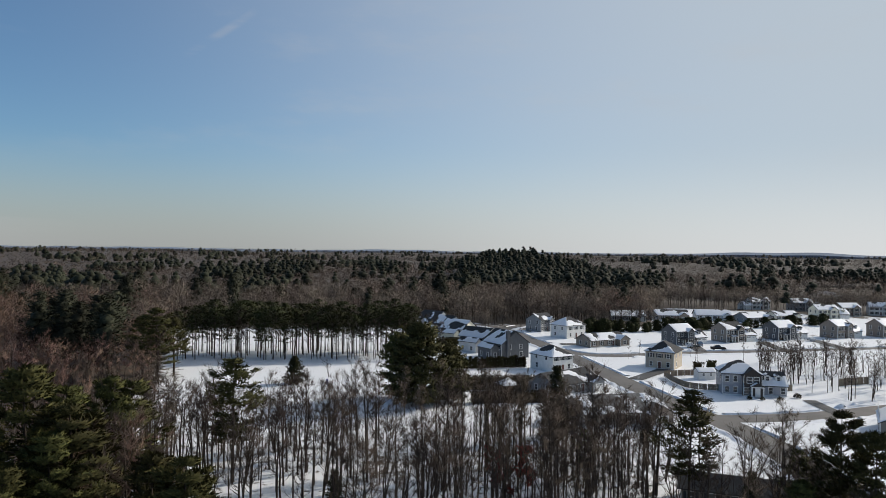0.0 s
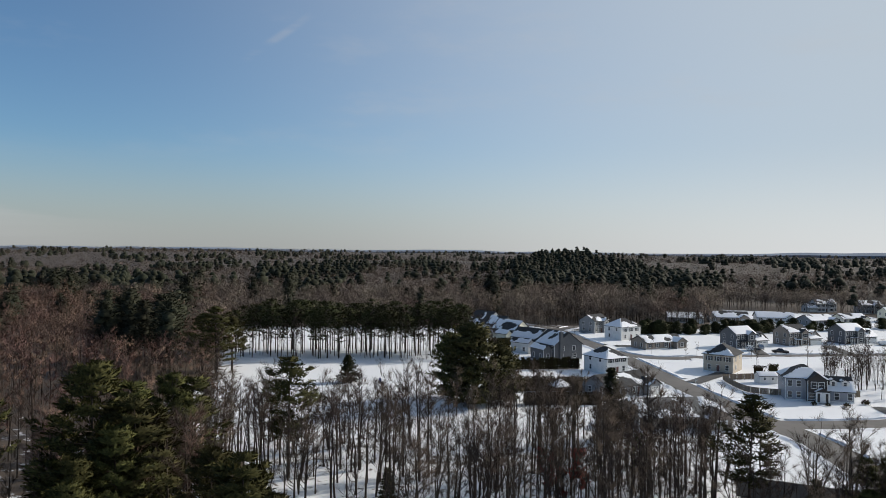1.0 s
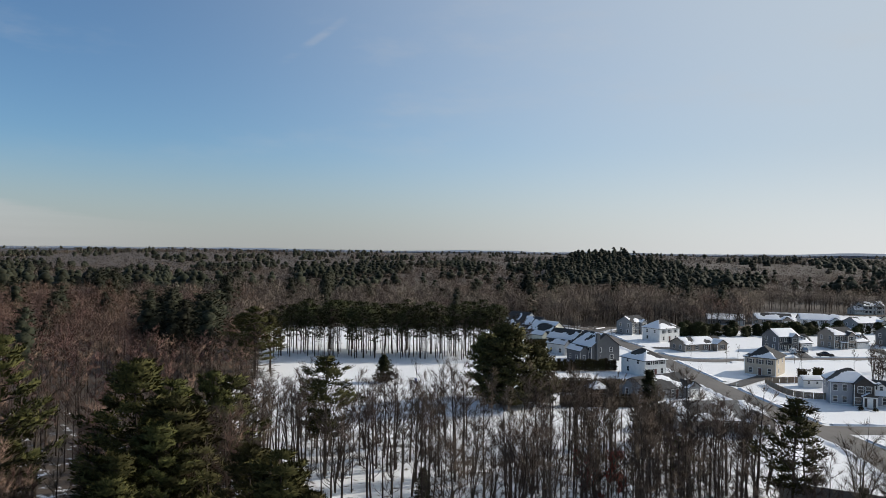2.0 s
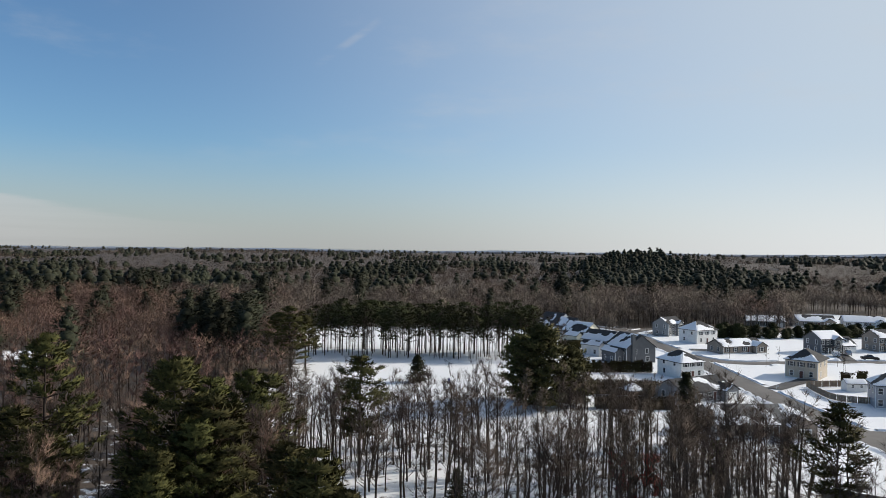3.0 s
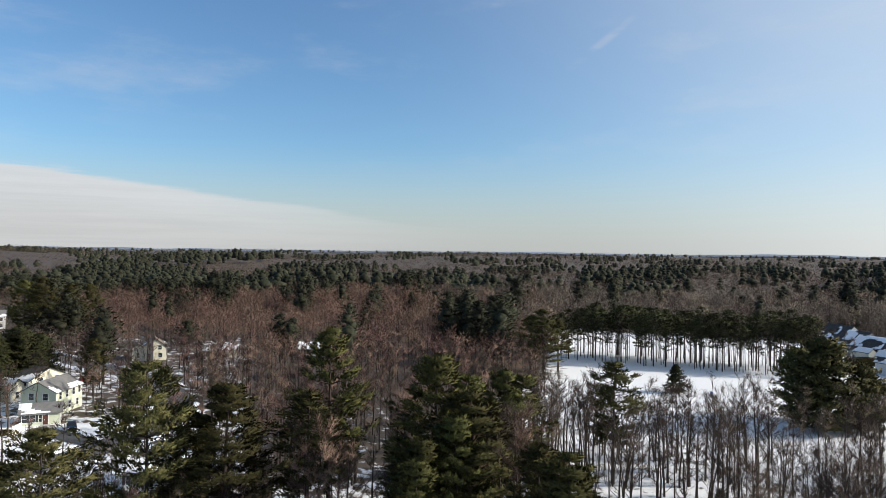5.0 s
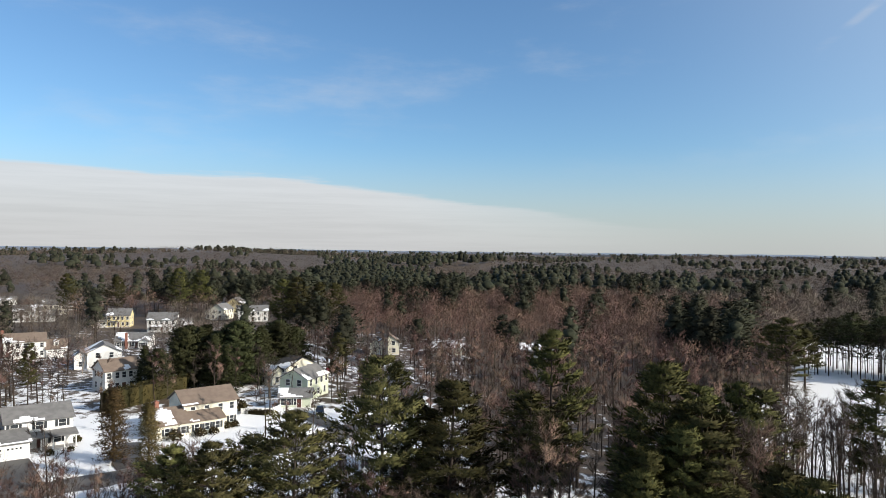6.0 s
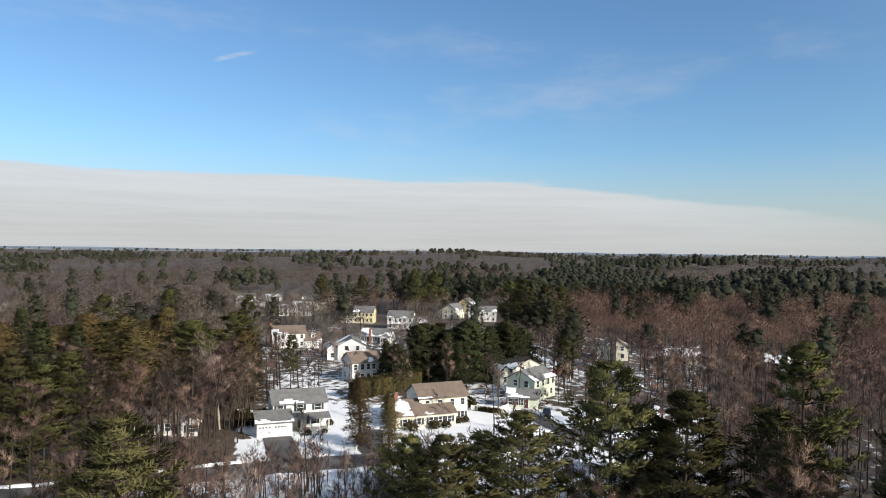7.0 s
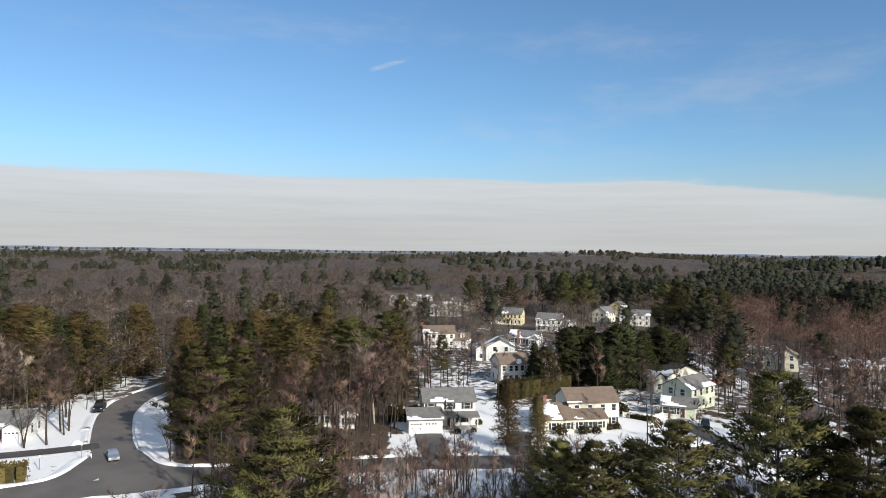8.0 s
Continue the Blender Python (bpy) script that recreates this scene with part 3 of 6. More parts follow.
def porch(ho, x0, x1, y0, depth, h, mat, snow, posts=3, pitch=0.25):
    """An open porch against the front at y0: posts, floor and a lean-to roof."""
    b = {"seed": rng_house.random() * 40}
    f = y0 - depth
    roof_slopes(ho, b, [((x0 - 0.2, f - 0.3, h), (x1 + 0.2, f - 0.3, h), (x1 + 0.2, y0, h + pitch * depth), (x0 - 0.2, y0, h + pitch * depth))], M_SHINGLE[mat], snow, 0.2)
    part("porch_floor", Shape().box(x0, x1, f, y0 - 0.02, 0.0, 0.3, 0.03), M_STONE, ho)
    for k in range(posts):
        x = x0 + 0.15 + (x1 - x0 - 0.3) * k / max(posts - 1, 1)
        part("porch_post", Shape().box(x - 0.09, x + 0.09, f + 0.05, f + 0.23, 0.3, h - 0.05).box(x - 0.13, x + 0.13, f + 0.01, f + 0.27, 0.3, 0.5), M_TRIM, ho)


def house(label, x, y, turn, clear=11.0):
    HOUSES.append((x, y, clear))
    return thing("house", label, "house", pose(x, y, land(x, y), 0, 0, turn))


def colonial(label, x, y, turn, wall, roof, w=12.0, d=8.5, gar="r", snow=1.0, bay=True, brick=False, h=5.6, shutters=True, porch_on=False, chim=False, ext=None):
    """Two-storey house, ridge along the front, with a garage wing and often a gabled bay."""
    ho = house(label, x, y, turn, w / 2 + 6)
    b = block(ho, -w / 2, w / 2, -d / 2, d / 2, h, wall, "gx", 0.6, roof, snow)
    row(ho, b, "f", 4.3, (0.1, 0.32, 0.68, 0.9), shutters)
    row(ho, b, "f", 1.6, (0.12, 0.32, 0.7, 0.9), shutters)
    door(ho, b, "f", 0.5)
    window(ho, b, "f", 0.5, 4.3)
    for side in "lr":
        row(ho, b, side, 4.3, (0.25, 0.75))
        row(ho, b, side, 1.6, (0.3, 0.7))
    row(ho, b, "b", 4.3, (0.15, 0.5, 0.85))
    row(ho, b, "b", 1.6, (0.2, 0.6))
    if bay:
        g = block(ho, w * 0.02, w * 0.34, -d / 2 - 1.3, -d / 2 + 2.5, h - 0.15, ext or wall, "gy", 0.75, roof, snow, 0.3)
        row(ho, g, "f", 4.2, (0.5,), shutters, 1.5)
        row(ho, g, "f", 1.6, (0.5,), shutters, 1.5)
    if gar:
        s = 1 if gar == "r" else -1
        x0, x1 = (w / 2, w / 2 + 6.2) if s > 0 else (-w / 2 - 6.2, -w / 2)
        g = block(ho, x0 + (0.01 if s > 0 else 0), x1 - (0 if s > 0 else 0.01), -d / 2 - 0.6, d / 2 - 1.2, 2.9, wall, "gx", 0.72, roof, snow)
        garage_door(ho, g, "f", 0.28)
        garage_door(ho, g, "f", 0.74)
        dormer(ho, (x0 + x1) / 2, -d / 2 + 0.4, 3.5, wall, roof, snow)
        row(ho, g, "r" if s > 0 else "l", 1.6, (0.5,))
    if porch_on:
        porch(ho, -w * 0.32, w * 0.02 - 0.25, -d / 2, 1.6, 2.7, roof, snow)
    if chim:
        chimney(ho, -w / 2 - 0.45, 0.3, h + d / 2 * 0.6 + 0.9, SIDING["brick"])
    return ho


def ranch(label, x, y, turn, wall, roof, w=14.0, d=7.5, snow=1.0, front=True, chim=None, gar=True):
    """Single-storey house with a low roof and one or two front gables."""
    ho = house(label, x, y, turn, w / 2 + 4)
    b = block(ho, -w / 2, w / 2, -d / 2, d / 2, 2.8, wall, "gx", 0.5, roof, snow, 0.5)
    row(ho, b, "f", 1.6, (0.1, 0.3, 0.52), True)
    row(ho, b, "b", 1.6, (0.2, 0.5, 0.8))
    row(ho, b, "l", 1.6, (0.3, 0.7))
    row(ho, b, "r", 1.6, (0.3, 0.7))
    if front:
        g = block(ho, w * 0.22, w * 0.48, -d / 2 - 2.2, -d / 2 + 2.0, 2.8, wall, "gy", 0.6, roof, snow)
        if gar:
            garage_door(ho, g, "f", 0.5, 2.6)
        else:
            row(ho, g, "f", 1.6, (0.5,), True, 1.4)
    door(ho, b, "f", 0.62)
    if chim is not None:
        chimney(ho, chim, -d / 2 - 0.35 if abs(chim) < w / 2 else 0.0, 5.6)
    return ho


def gable_house(label, x, y, turn, wall, roof, w=9.0, d=12.0, h=5.4, snow=1.0, chim=False, pitch=0.7, gar=True, wing=True):
    """Two-storey house with its gable to the front and a lower wing at the side."""
    ho = house(label, x, y, turn, 10)
    b = block(ho, -w / 2, w / 2, -d / 2, d / 2, h, wall, "gy", pitch, roof, snow)
    row(ho, b, "f", 4.2, (0.3, 0.7), False, 1.1)
    row(ho, b, "f", 1.6, (0.25, 0.72), False, 1.2)
    for side in "lr":
        row(ho, b, side, 4.2, (0.15, 0.4, 0.65, 0.88))
        row(ho, b, side, 1.6, (0.2, 0.5, 0.8))
    if wing:
        g = block(ho, -w / 2 - 3.4, -w / 2 - 0.01, -d / 2 + 1.5, d / 2 - 2.5, 4.0, wall, "gy", 0.75, roof, snow)
        row(ho, g, "f", 1.6, (0.5,))
        row(ho, g, "l", 1.6, (0.25, 0.75))
    if gar:
        k = block(ho, w / 2 + 0.01, w / 2 + 5.5, -d / 2 + 4, d / 2, 2.8, wall, "gx", 0.6, roof, snow)
        garage_door(ho, k, "r", 0.5, 4.2)
    if chim:
        chimney(ho, -w / 2 + 2.3, -d / 2 - 0.42, h + w / 2 * pitch + 0.3, SIDING["charcoal"], 1.1)
    return ho


def hip_house(label, x, y, turn, wall, roof, w=11.0, d=9.0, h=5.6, snow=1.0):
    """Square two-storey house with a hipped roof."""
    ho = house(label, x, y, turn, 10)
    b = block(ho, -w / 2, w / 2, -d / 2, d / 2, h, wall, "hip", 0.62, roof, snow, 0.5)
    for side in "fblr":
        row(ho, b, side, 4.3, (0.2, 0.5, 0.8) if side in "fb" else (0.28, 0.72), side == "f", 0.9, 1.3)
        row(ho, b, side, 1.6, (0.2, 0.8) if side in "fb" else (0.3,), False)
    door(ho, b, "f", 0.5)
    return ho


# the grey house with a dark gabled centre and two dormers beside the crossing
def dormer_house():
    ho = house("two-storey grey house with dark gabled centre and dormers", 83.0, 187.5, -10.5, 13)
    b = block(ho, -7.8, 2.0, -4.2, 4.6, 5.7, "bluegrey", "hip", 0.62, "black", 1.0, 0.45)
    row(ho, b, "f", 4.3, (0.11, 0.32))
    row(ho, b, "f", 1.5, (0.11, 0.32))
    c = block(ho, -2.9, 1.6, -5.6, 0.0, 5.5, "dark", "gy", 0.75, "black", 0.4, 0.35)
    row(ho, c, "f", 4.3, (0.32, 0.7), False, 1.2, 1.5)
    row(ho, c, "f", 1.5, (0.2,), False, 1.5, 1.5)
    e = block(ho, -1.2, 1.9, -6.6, -5.62, 2.7, "dark", "gy", 0.6, "black", 0.8, 0.25)
    door(ho, e, "f", 0.5, M_TRIM)
    part("portico_trim", Shape().box(-1.4, 2.1, -6.75, -6.62, 2.5, 2.75).box(-1.15, -0.9, -6.72, -6.62, 0.0, 2.49).box(1.6, 1.85, -6.72, -6.62, 0.0, 2.49), M_TRIM, ho)
    g = block(ho, 2.01, 8.1, -4.0, 3.6, 2.9, "bluegrey", "gx", 0.78, "black", 1.0)
    row(ho, g, "f", 1.5, (0.35, 0.85), False, 1.0, 1.6)
    for x in (3.6, 6.3):
        dormer(ho, x, -3.0, 3.6, "white", "black", 1.0)
    garage_door(ho, g, "r", 0.5, 4.6)
    row(ho, b, "l", 4.3, (0.3, 0.7))


dormer_house()
rh = "houses of the new development"
T = [
    hip_house("beige two-storey house with snowy hipped roof beside a wide lawn", 73.0, 229.0, -32, "beige", "black", 9.0, 11.0),
    ranch("long single-storey taupe house with several snowy gables", 64.2, 280.7, 30, "taupe", "black", 19.0, 8.5, gar=False),
    hip_house("white two-storey house with snowy hipped roof on a lawn", 55.5, 307.4, 38, "white", "black", 12.0, 9.5),
    colonial("light grey two-storey house with snow on its gables", 46.5, 331.0, 48, "grey", "black", 11.0, gar="", chim=False),
    gable_house("white two-storey house with snowy roof at the end of the row", -4.0, 334.0, 48, "white", "black", snow=0.72),
    gable_house("grey two-storey house with striped snow on its roof", 1.5, 311.0, 48, "grey", "black", snow=0.72),
    gable_house("cream two-storey house with a gable over the lawn", 7.0, 290.5, 48, "cream", "black", 9.5, 12.0, gar=False, snow=0.72),
    gable_house("white and grey house with steep snow-striped gables", 14.0, 263.0, 50, "white", "black", 9.0, 12.0, gar=False, snow=0.72),
    gable_house("dark grey gabled house with a tall side chimney", 22.5, 247.0, 30, "charcoal", "black", 11.5, 12.0, chim=True, gar=False, snow=0.72),
    hip_house("white two-storey house with a hipped roof behind hedges", 34.8, 221.0, 33, "white", "black", 8.4, 10.5, 4.9, 0.6),
    ranch("low house with dark snow-patched gables behind a spruce", 33.0, 188.0, 38, "grey", "black", 17.0, 10.0, snow=0.7),
    ranch("wide low house with broad grey roofs by the crossing", 39.0, 155.5, 12, "taupe", "grey", 20.0, 11.0, snow=0.55),
    colonial("dark grey two-storey house with a snowy gabled bay", 97.7, 288.6, 27, "charcoal", "black", 10.0, gar="r", snow=1.0, porch_on=True),
    colonial("taupe two-storey house with a gabled bay and garage", 122.8, 299.4, 24, "taupe", "black", 10.5, gar="r", porch_on=True),
    colonial("charcoal house with white porch and attached garage", 149.7, 309.4, 24, "charcoal", "black", 11.0, gar="r", porch_on=True),
    colonial("taupe house with snowy roof behind bare saplings", 180.0, 318.5, 28, "taupe", "black", 11.0, gar="r"),
    colonial("dark taupe house at the end of the street", 205.0, 324.0, 22, "taupe", "black", 11.0, gar=""),
    ranch("low house with a wide snow-covered roof behind evergreens", 103.0, 388.0, -6, "grey", "black", 18.0, 10.0),
    ranch("low house under a broad snowy roof in the back row", 128.0, 395.0, -4, "taupe", "black", 20.0, 11.0),
    ranch("low white house under a snowy roof in the back row", 154.0, 398.0, -8, "white", "black", 19.0, 11.0),
    ranch("house with snowy crossing gables in the back row", 172.0, 388.0, 25, "grey", "black", 17.0, 10.0),
    colonial("white two-storey house far back in the development", 216.0, 478.0, 12, "white", "black", 14.0, gar="l"),
    colonial("grey gabled house far back in the development", 241.0, 470.0, 8, "grey", "black", 14.0, gar="r"),
    ranch("cream low house with snow-covered roof", 196.0, 402.0, 15, "cream", "black", 15.0, 9.0),
    colonial("cream two-storey house with long snowy roof", 226.0, 413.0, 10, "cream", "black", 14.0, gar="r"),
    colonial("taupe house with two snowy gables at the back", 250.0, 431.0, 12, "taupe", "black", 13.0, gar="l"),
    colonial("pale house with snowy roof at the wood's edge", 276.0, 440.0, -20, "white", "black", 13.0, gar="r"),
    ranch("far low house with a snowy roof among trees", 341.0, 617.0, -20, "white", "black", 17.0, 10.0),
    ranch("far low house between the woods and the street", 372.0, 560.0, -20, "cream", "black", 17.0, 10.0),
]
T.append(gable_house("low gabled house with snowy roof behind dark pines", 97.0, 146.0, -30, "taupe", "black", 9.0, 13.0, 3.0, 1.3, gar=False, wing=False, pitch=0.55))
T.append(ranch("small low building with a dark roof under bare trees", 43.0, 103.0, -20, "taupe", "black", 14.0, 6.0, 0.0, front=False))
for ho in T:
    tagged(ho, group=rh)


# ---- the older neighbourhood ----
def cream_house():
    ho = house("cream two-storey house with brown roof and low front wing", -139.5, 57.2, 90, 13)
    b = block(ho, -3.2, 8.0, -0.5, 7.5, 5.6, "cream", "gx", 0.55, "brown", 0.0, 0.45)
    row(ho, b, "f", 4.3, (0.16, 0.42, 0.68, 0.9), False, 0.9, 1.3)
    row(ho, b, "f", 1.5, (0.9,), True, 0.9, 1.3)
    row(ho, b, "r", 4.3, (0.3, 0.7))
    row(ho, b, "r", 1.5, (0.3, 0.7))
    g = block(ho, -9.5, -3.21, -3.6, 5.5, 2.9, "cream", "gx", 0.5, "brown", 3.0, 0.4)
    w = block(ho, -3.2, 3.9, -3.6, -0.51, 2.8, "cream", "shed", 0.42, "brown", 0.35, 0.35)
    row(ho, g, "f", 1.5, (0.3, 0.8), True, 0.9, 1.3)
    row(ho, w, "f", 1.5, (0.2, 0.5, 0.8), True, 0.9, 1.3)
    door(ho, b, "f", 0.7, M_TRIM)
    part("porch_post", Shape().box(4.5, 4.65, -2.0, -1.85, 0.0, 2.7), M_TRIM, ho)
    chimney(ho, -7.6, 2.6, 6.2)
    for x, y in ((-6.5, -4.6), (-1.5, -4.8), (1.2, -4.8), (5.2, -2.2), (7.0, -1.8)):
        shrub(ho.matrix_basis @ Vector((x, y, 0)), rng_house.uniform(0.8, 1.5))


def shrub(p, r, mat=None, label="clipped evergreen shrub against the house wall"):
    s, rg = Shape(), random.Random(int(p.x * 13 + p.y * 7))
    for _ in range(150):
        a, e = rg.uniform(0, 6.283), math.asin(rg.uniform(-0.1, 1))
        n = Vector((math.cos(a) * math.cos(e), math.sin(a) * math.cos(e), math.sin(e) * 1.1))
        c = Vector((0, 0, r * 0.25)) + n * r * rg.uniform(0.75, 1.0)
        d = Vector((rg.uniform(-1, 1), rg.uniform(-1, 1), rg.uniform(-0.2, 1))).normalized() * 0.45 * r
        k = n.cross(d).normalized() * 0.16 * r
        s.face(c - k, c + k, c + d)
    s.tube([(0, 0, -0.05), (0, 0, r * 0.6)], [r * 0.12, r * 0.05], 5)
    solid("shrub", s, mat or M_HEDGE, label, "shrub", Matrix.Translation(p))


cream_house()


def porch_house():
    ho = house("white two-storey house with grey roof, garage and porch", -145.7, 28.7, 88, 12)
    b = block(ho, -4.6, 6.3, -1.5, 6.5, 5.4, "white", "gx", 0.5, "grey", 0.0, 0.4)
    row(ho, b, "f", 4.4, (0.13, 0.5, 0.84), True, 1.2, 1.25)
    row(ho, b, "f", 1.6, (0.25, 0.75), True, 1.5, 1.4)
    row(ho, b, "r", 4.4, (0.3, 0.7))
    door(ho, b, "f", 0.5)
    g = block(ho, -8.3, -1.4, -6.2, -1.51, 2.8, "white", "shed", 0.3, "grey", 0.5, 0.35)
    garage_door(ho, g, "f", 0.22, 2.5)
    garage_door(ho, g, "f", 0.66, 2.5)
    porch(ho, -1.3, 6.6, -1.5, 2.4, 2.7, "grey", 0.9, 5)


porch_house()
lh = "houses of the older neighbourhood"
T = [
    gable_house("pale green two-storey house with grey roof and garage wing", -156.0, 91.4, 30, "green", "grey", 7.8, 10.8, 5.2, 0.8, gar=False, pitch=0.55, wing=False),
    ranch("pale green garage wing with snow-covered roof", -146.8, 83.8, 56, "green", "grey", 7.2, 5.5, 2.4, front=False),
    gable_house("cream split-level house with a low side wing", -176.0, 99.0, 98, "cream", "black", 11.0, 9.0, 4.6, 1.2, gar=False, pitch=0.45),
    colonial("white two-storey house with brown roof seen across a hedge", -193.5, 57.5, 96, "white", "brown", 9.5, 8.0, gar="", snow=0.0, bay=False, shutters=False),
    gable_house("white house with its gable to the street", -233.0, 65.0, 78, "white", "grey", 9.5, 10.0, 5.0, 0.4, pitch=0.5, gar=False),
    colonial("pale low house with brown roof and brick chimney", -268.0, 50.0, 82, "white", "brown", 12.0, 8.0, gar="r", snow=0.3, bay=False, shutters=False, chim=True),
    colonial("pale yellow two-storey house with snow on its porch roof", -347.0, 104.0, 62, "yellow", "grey", 10.0, 9.0, gar="l", snow=1.4, bay=False, shutters=False, porch_on=True),
    colonial("white two-storey house with snow-covered lower roofs", -316.0, 113.0, 60, "white", "grey", 12.0, 9.0, gar="r", snow=2.2, bay=False, shutters=False, porch_on=True),
    ranch("white low house with gable and tall brick chimney", -272.0, 87.0, 60, "white", "grey", 12.0, 10.0, 2.0, chim=-2.0, gar=False),
    gable_house("cream gabled house at the edge of the pines", -354.0, 157.0, 40, "cream", "grey", 8.0, 11.0, 5.4, 1.3, gar=False),
    gable_house("yellow gabled house half hidden by bare trees", -386.0, 180.0, 50, "yellow", "grey", 9.0, 12.0, 5.6, 1.4, gar=False),
    colonial("white house behind a screen of bare trunks", -336.0, 166.0, 62, "white", "grey", 15.0, 8.0, gar="", snow=1.6, bay=False, shutters=False),
    colonial("white house behind a screen of grey trunks", -352.0, 205.0, 60, "white", "grey", 12.0, 8.0, gar="", snow=1.6, bay=False, shutters=False),
    ranch("white low house half hidden by bare trees", -152.0, 4.0, 88, "white", "brown", 13.0, 8.0, 0.3, gar=False),
    ranch("long white low building with brown roof far off", -421.0, -31.0, 92, "white", "brown", 17.0, 7.0, 0.3, front=False),
    ranch("low white garage below the long building", -370.0, -21.0, 92, "white", "grey", 11.0, 7.0, 2.5, front=False),
    ranch("low house with a pale roof among budding trees", -187.5, 168.5, 47, "cream", "grey", 11.0, 8.0, 2.0, front=False),
    gable_house("cream house with a red chimney among trees", -202.0, 153.0, 55, "cream", "brown", 7.0, 8.0, 4.6, 0.6, chim=True, gar=False),
    ranch("low white house with porch posts under tall pines", -93.5, 73.5, 40, "white", "grey", 12.0, 7.0, 1.6, front=True, gar=False),
    ranch("low pale house with snowy roof behind budding trees", -164.0, 190.0, 40, "white", "grey", 11.0, 8.0, 2.0, front=False),
    ranch("white house with dark roof beside the side street", -150.0, -58.5, 88, "white", "grey", 12.0, 8.0, 1.0),
    colonial("white house on the far street among pines", -395.0, 75.0, 75, "white", "grey", 12.0, 8.0, gar="r", snow=2.0, bay=False, shutters=False),
    colonial("cream house on the far street among pines", -430.0, 95.0, 75, "cream", "grey", 12.0, 8.0, gar="l", snow=2.0, bay=False, shutters=False),
    colonial("white house with snowy roof far down the street", -470.0, 60.0, 80, "white", "grey", 12.0, 8.0, gar="r", snow=2.0, bay=False, shutters=False),
    colonial("grey house with snowy roof far down the street", -455.0, 120.0, 70, "grey", "grey", 12.0, 8.0, gar="l", snow=2.0, bay=False, shutters=False),
    ranch("pale low house far off among bare trees", -520.0, 85.0, 80, "white", "grey", 14.0, 8.0, 2.0),
    ranch("white low house far off among bare trees", -500.0, 30.0, 85, "white", "brown", 14.0, 8.0, 2.0),
    ranch("cream low house far off in the trees", -560.0, -10.0, 88, "cream", "brown", 15.0, 8.0, 1.5),
    ranch("white low house among pines far off", -470.0, -70.0, 95, "white", "grey", 15.0, 8.0, 1.5),
    ranch("white house between bare trees by the far road", -300.0, -20.0, 92, "white", "grey", 13.0, 8.0, 1.5),
    ranch("pale house between bare trees by the far bend", -255.0, -5.0, 90, "white", "brown", 12.0, 8.0, 1.0),
    ranch("low grey house behind the spruces", -225.0, -60.0, 95, "grey", "grey", 13.0, 8.0, 1.5),
]
for ho in T:
    tagged(ho, group=lh)


# ---- trees ----
def bare_tree(seed, h, spread, limbs, twigs, wide, sides=5, stems=1, low=0.3):
    """Leafless tree: one Shape of trunk and limbs, one of twigs."""
    rg, wood, fine = random.Random(seed), Shape(), Shape()
    for st in range(stems):
        lean = Vector((rg.uniform(-1, 1), rg.uniform(-1, 1), 0)) * (0.05 if stems == 1 else 0.28) * h
        hh = h * (1.0 if st == 0 else rg.uniform(0.7, 0.95))
        r0 = 0.0095 * hh * (1.0 if stems == 1 else 0.75) * rg.uniform(0.85, 1.2)
        pts = [Vector((0, 0, -0.3))]
        for k in range(1, 7):
            u = k / 6
            pts.append(lean * u ** 1.3 + Vector((rg.uniform(-1, 1), rg.uniform(-1, 1), 0)) * 0.008 * h + Vector((0, 0, hh * 0.95 * u)))
        wood.tube(pts, [r0 * (1.25 - 1.17 * k / 6) for k in range(7)], sides)
        for i in range(limbs // stems):
            u = low + (0.96 - low) * ((i + rg.random()) / (limbs // stems)) ** 0.9
            k = min(int(u * 6), 5)
            base = pts[k].lerp(pts[k + 1], u * 6 - k)
            a, rise = rg.uniform(0, 6.283), rg.uniform(0.45, 1.15)
            ln = spread * (1.12 - u * 0.75) * rg.uniform(0.6, 1.15)
            d = Vector((math.cos(a), math.sin(a), rise)).normalized()
            p1 = base + d * ln * 0.5
            d2 = (d + Vector((rg.uniform(-.18, .18), rg.uniform(-.18, .18), rg.uniform(0.15, 0.6)))).normalized()
            p2 = p1 + d2 * ln * 0.5
            r = r0 * (1.15 - u) * 0.42 + 0.01
            wood.tube([base, p1, p2], [r, r * 0.6, r * 0.18], 3, False)
            for j in range(3):
                v = rg.uniform(0.25, 0.95)
                b2 = base.lerp(p1, v * 2) if v < 0.5 else p1.lerp(p2, v * 2 - 1)
                d3 = (d2 + Vector((rg.uniform(-1, 1), rg.uniform(-1, 1), rg.uniform(-0.1, 0.8)))).normalized()
                e2 = b2 + d3 * ln * rg.uniform(0.25, 0.5)
                wood.tube([b2, e2], [r * 0.4, r * 0.1], 3, False)
                for _ in range(max(twigs // (limbs * 3), 1)):
                    c = b2.lerp(e2, rg.uniform(0.2, 1.0))
                    d4 = (d3 * 0.7 + Vector((rg.uniform(-1, 1), rg.uniform(-1, 1), rg.uniform(-0.3, 1.0)))).normalized() * rg.uniform(0.6, 1.5) * (h / 16)
                    out = Vector((c.x, c.y, (c.z - h * 0.55) * spread / h * 1.6)).normalized()
                    fine.spray(c, d4, out + Vector((rg.uniform(-1, 1), rg.uniform(-1, 1), rg.uniform(-1, 1))) * 0.5, out, wide)
    return wood, fine


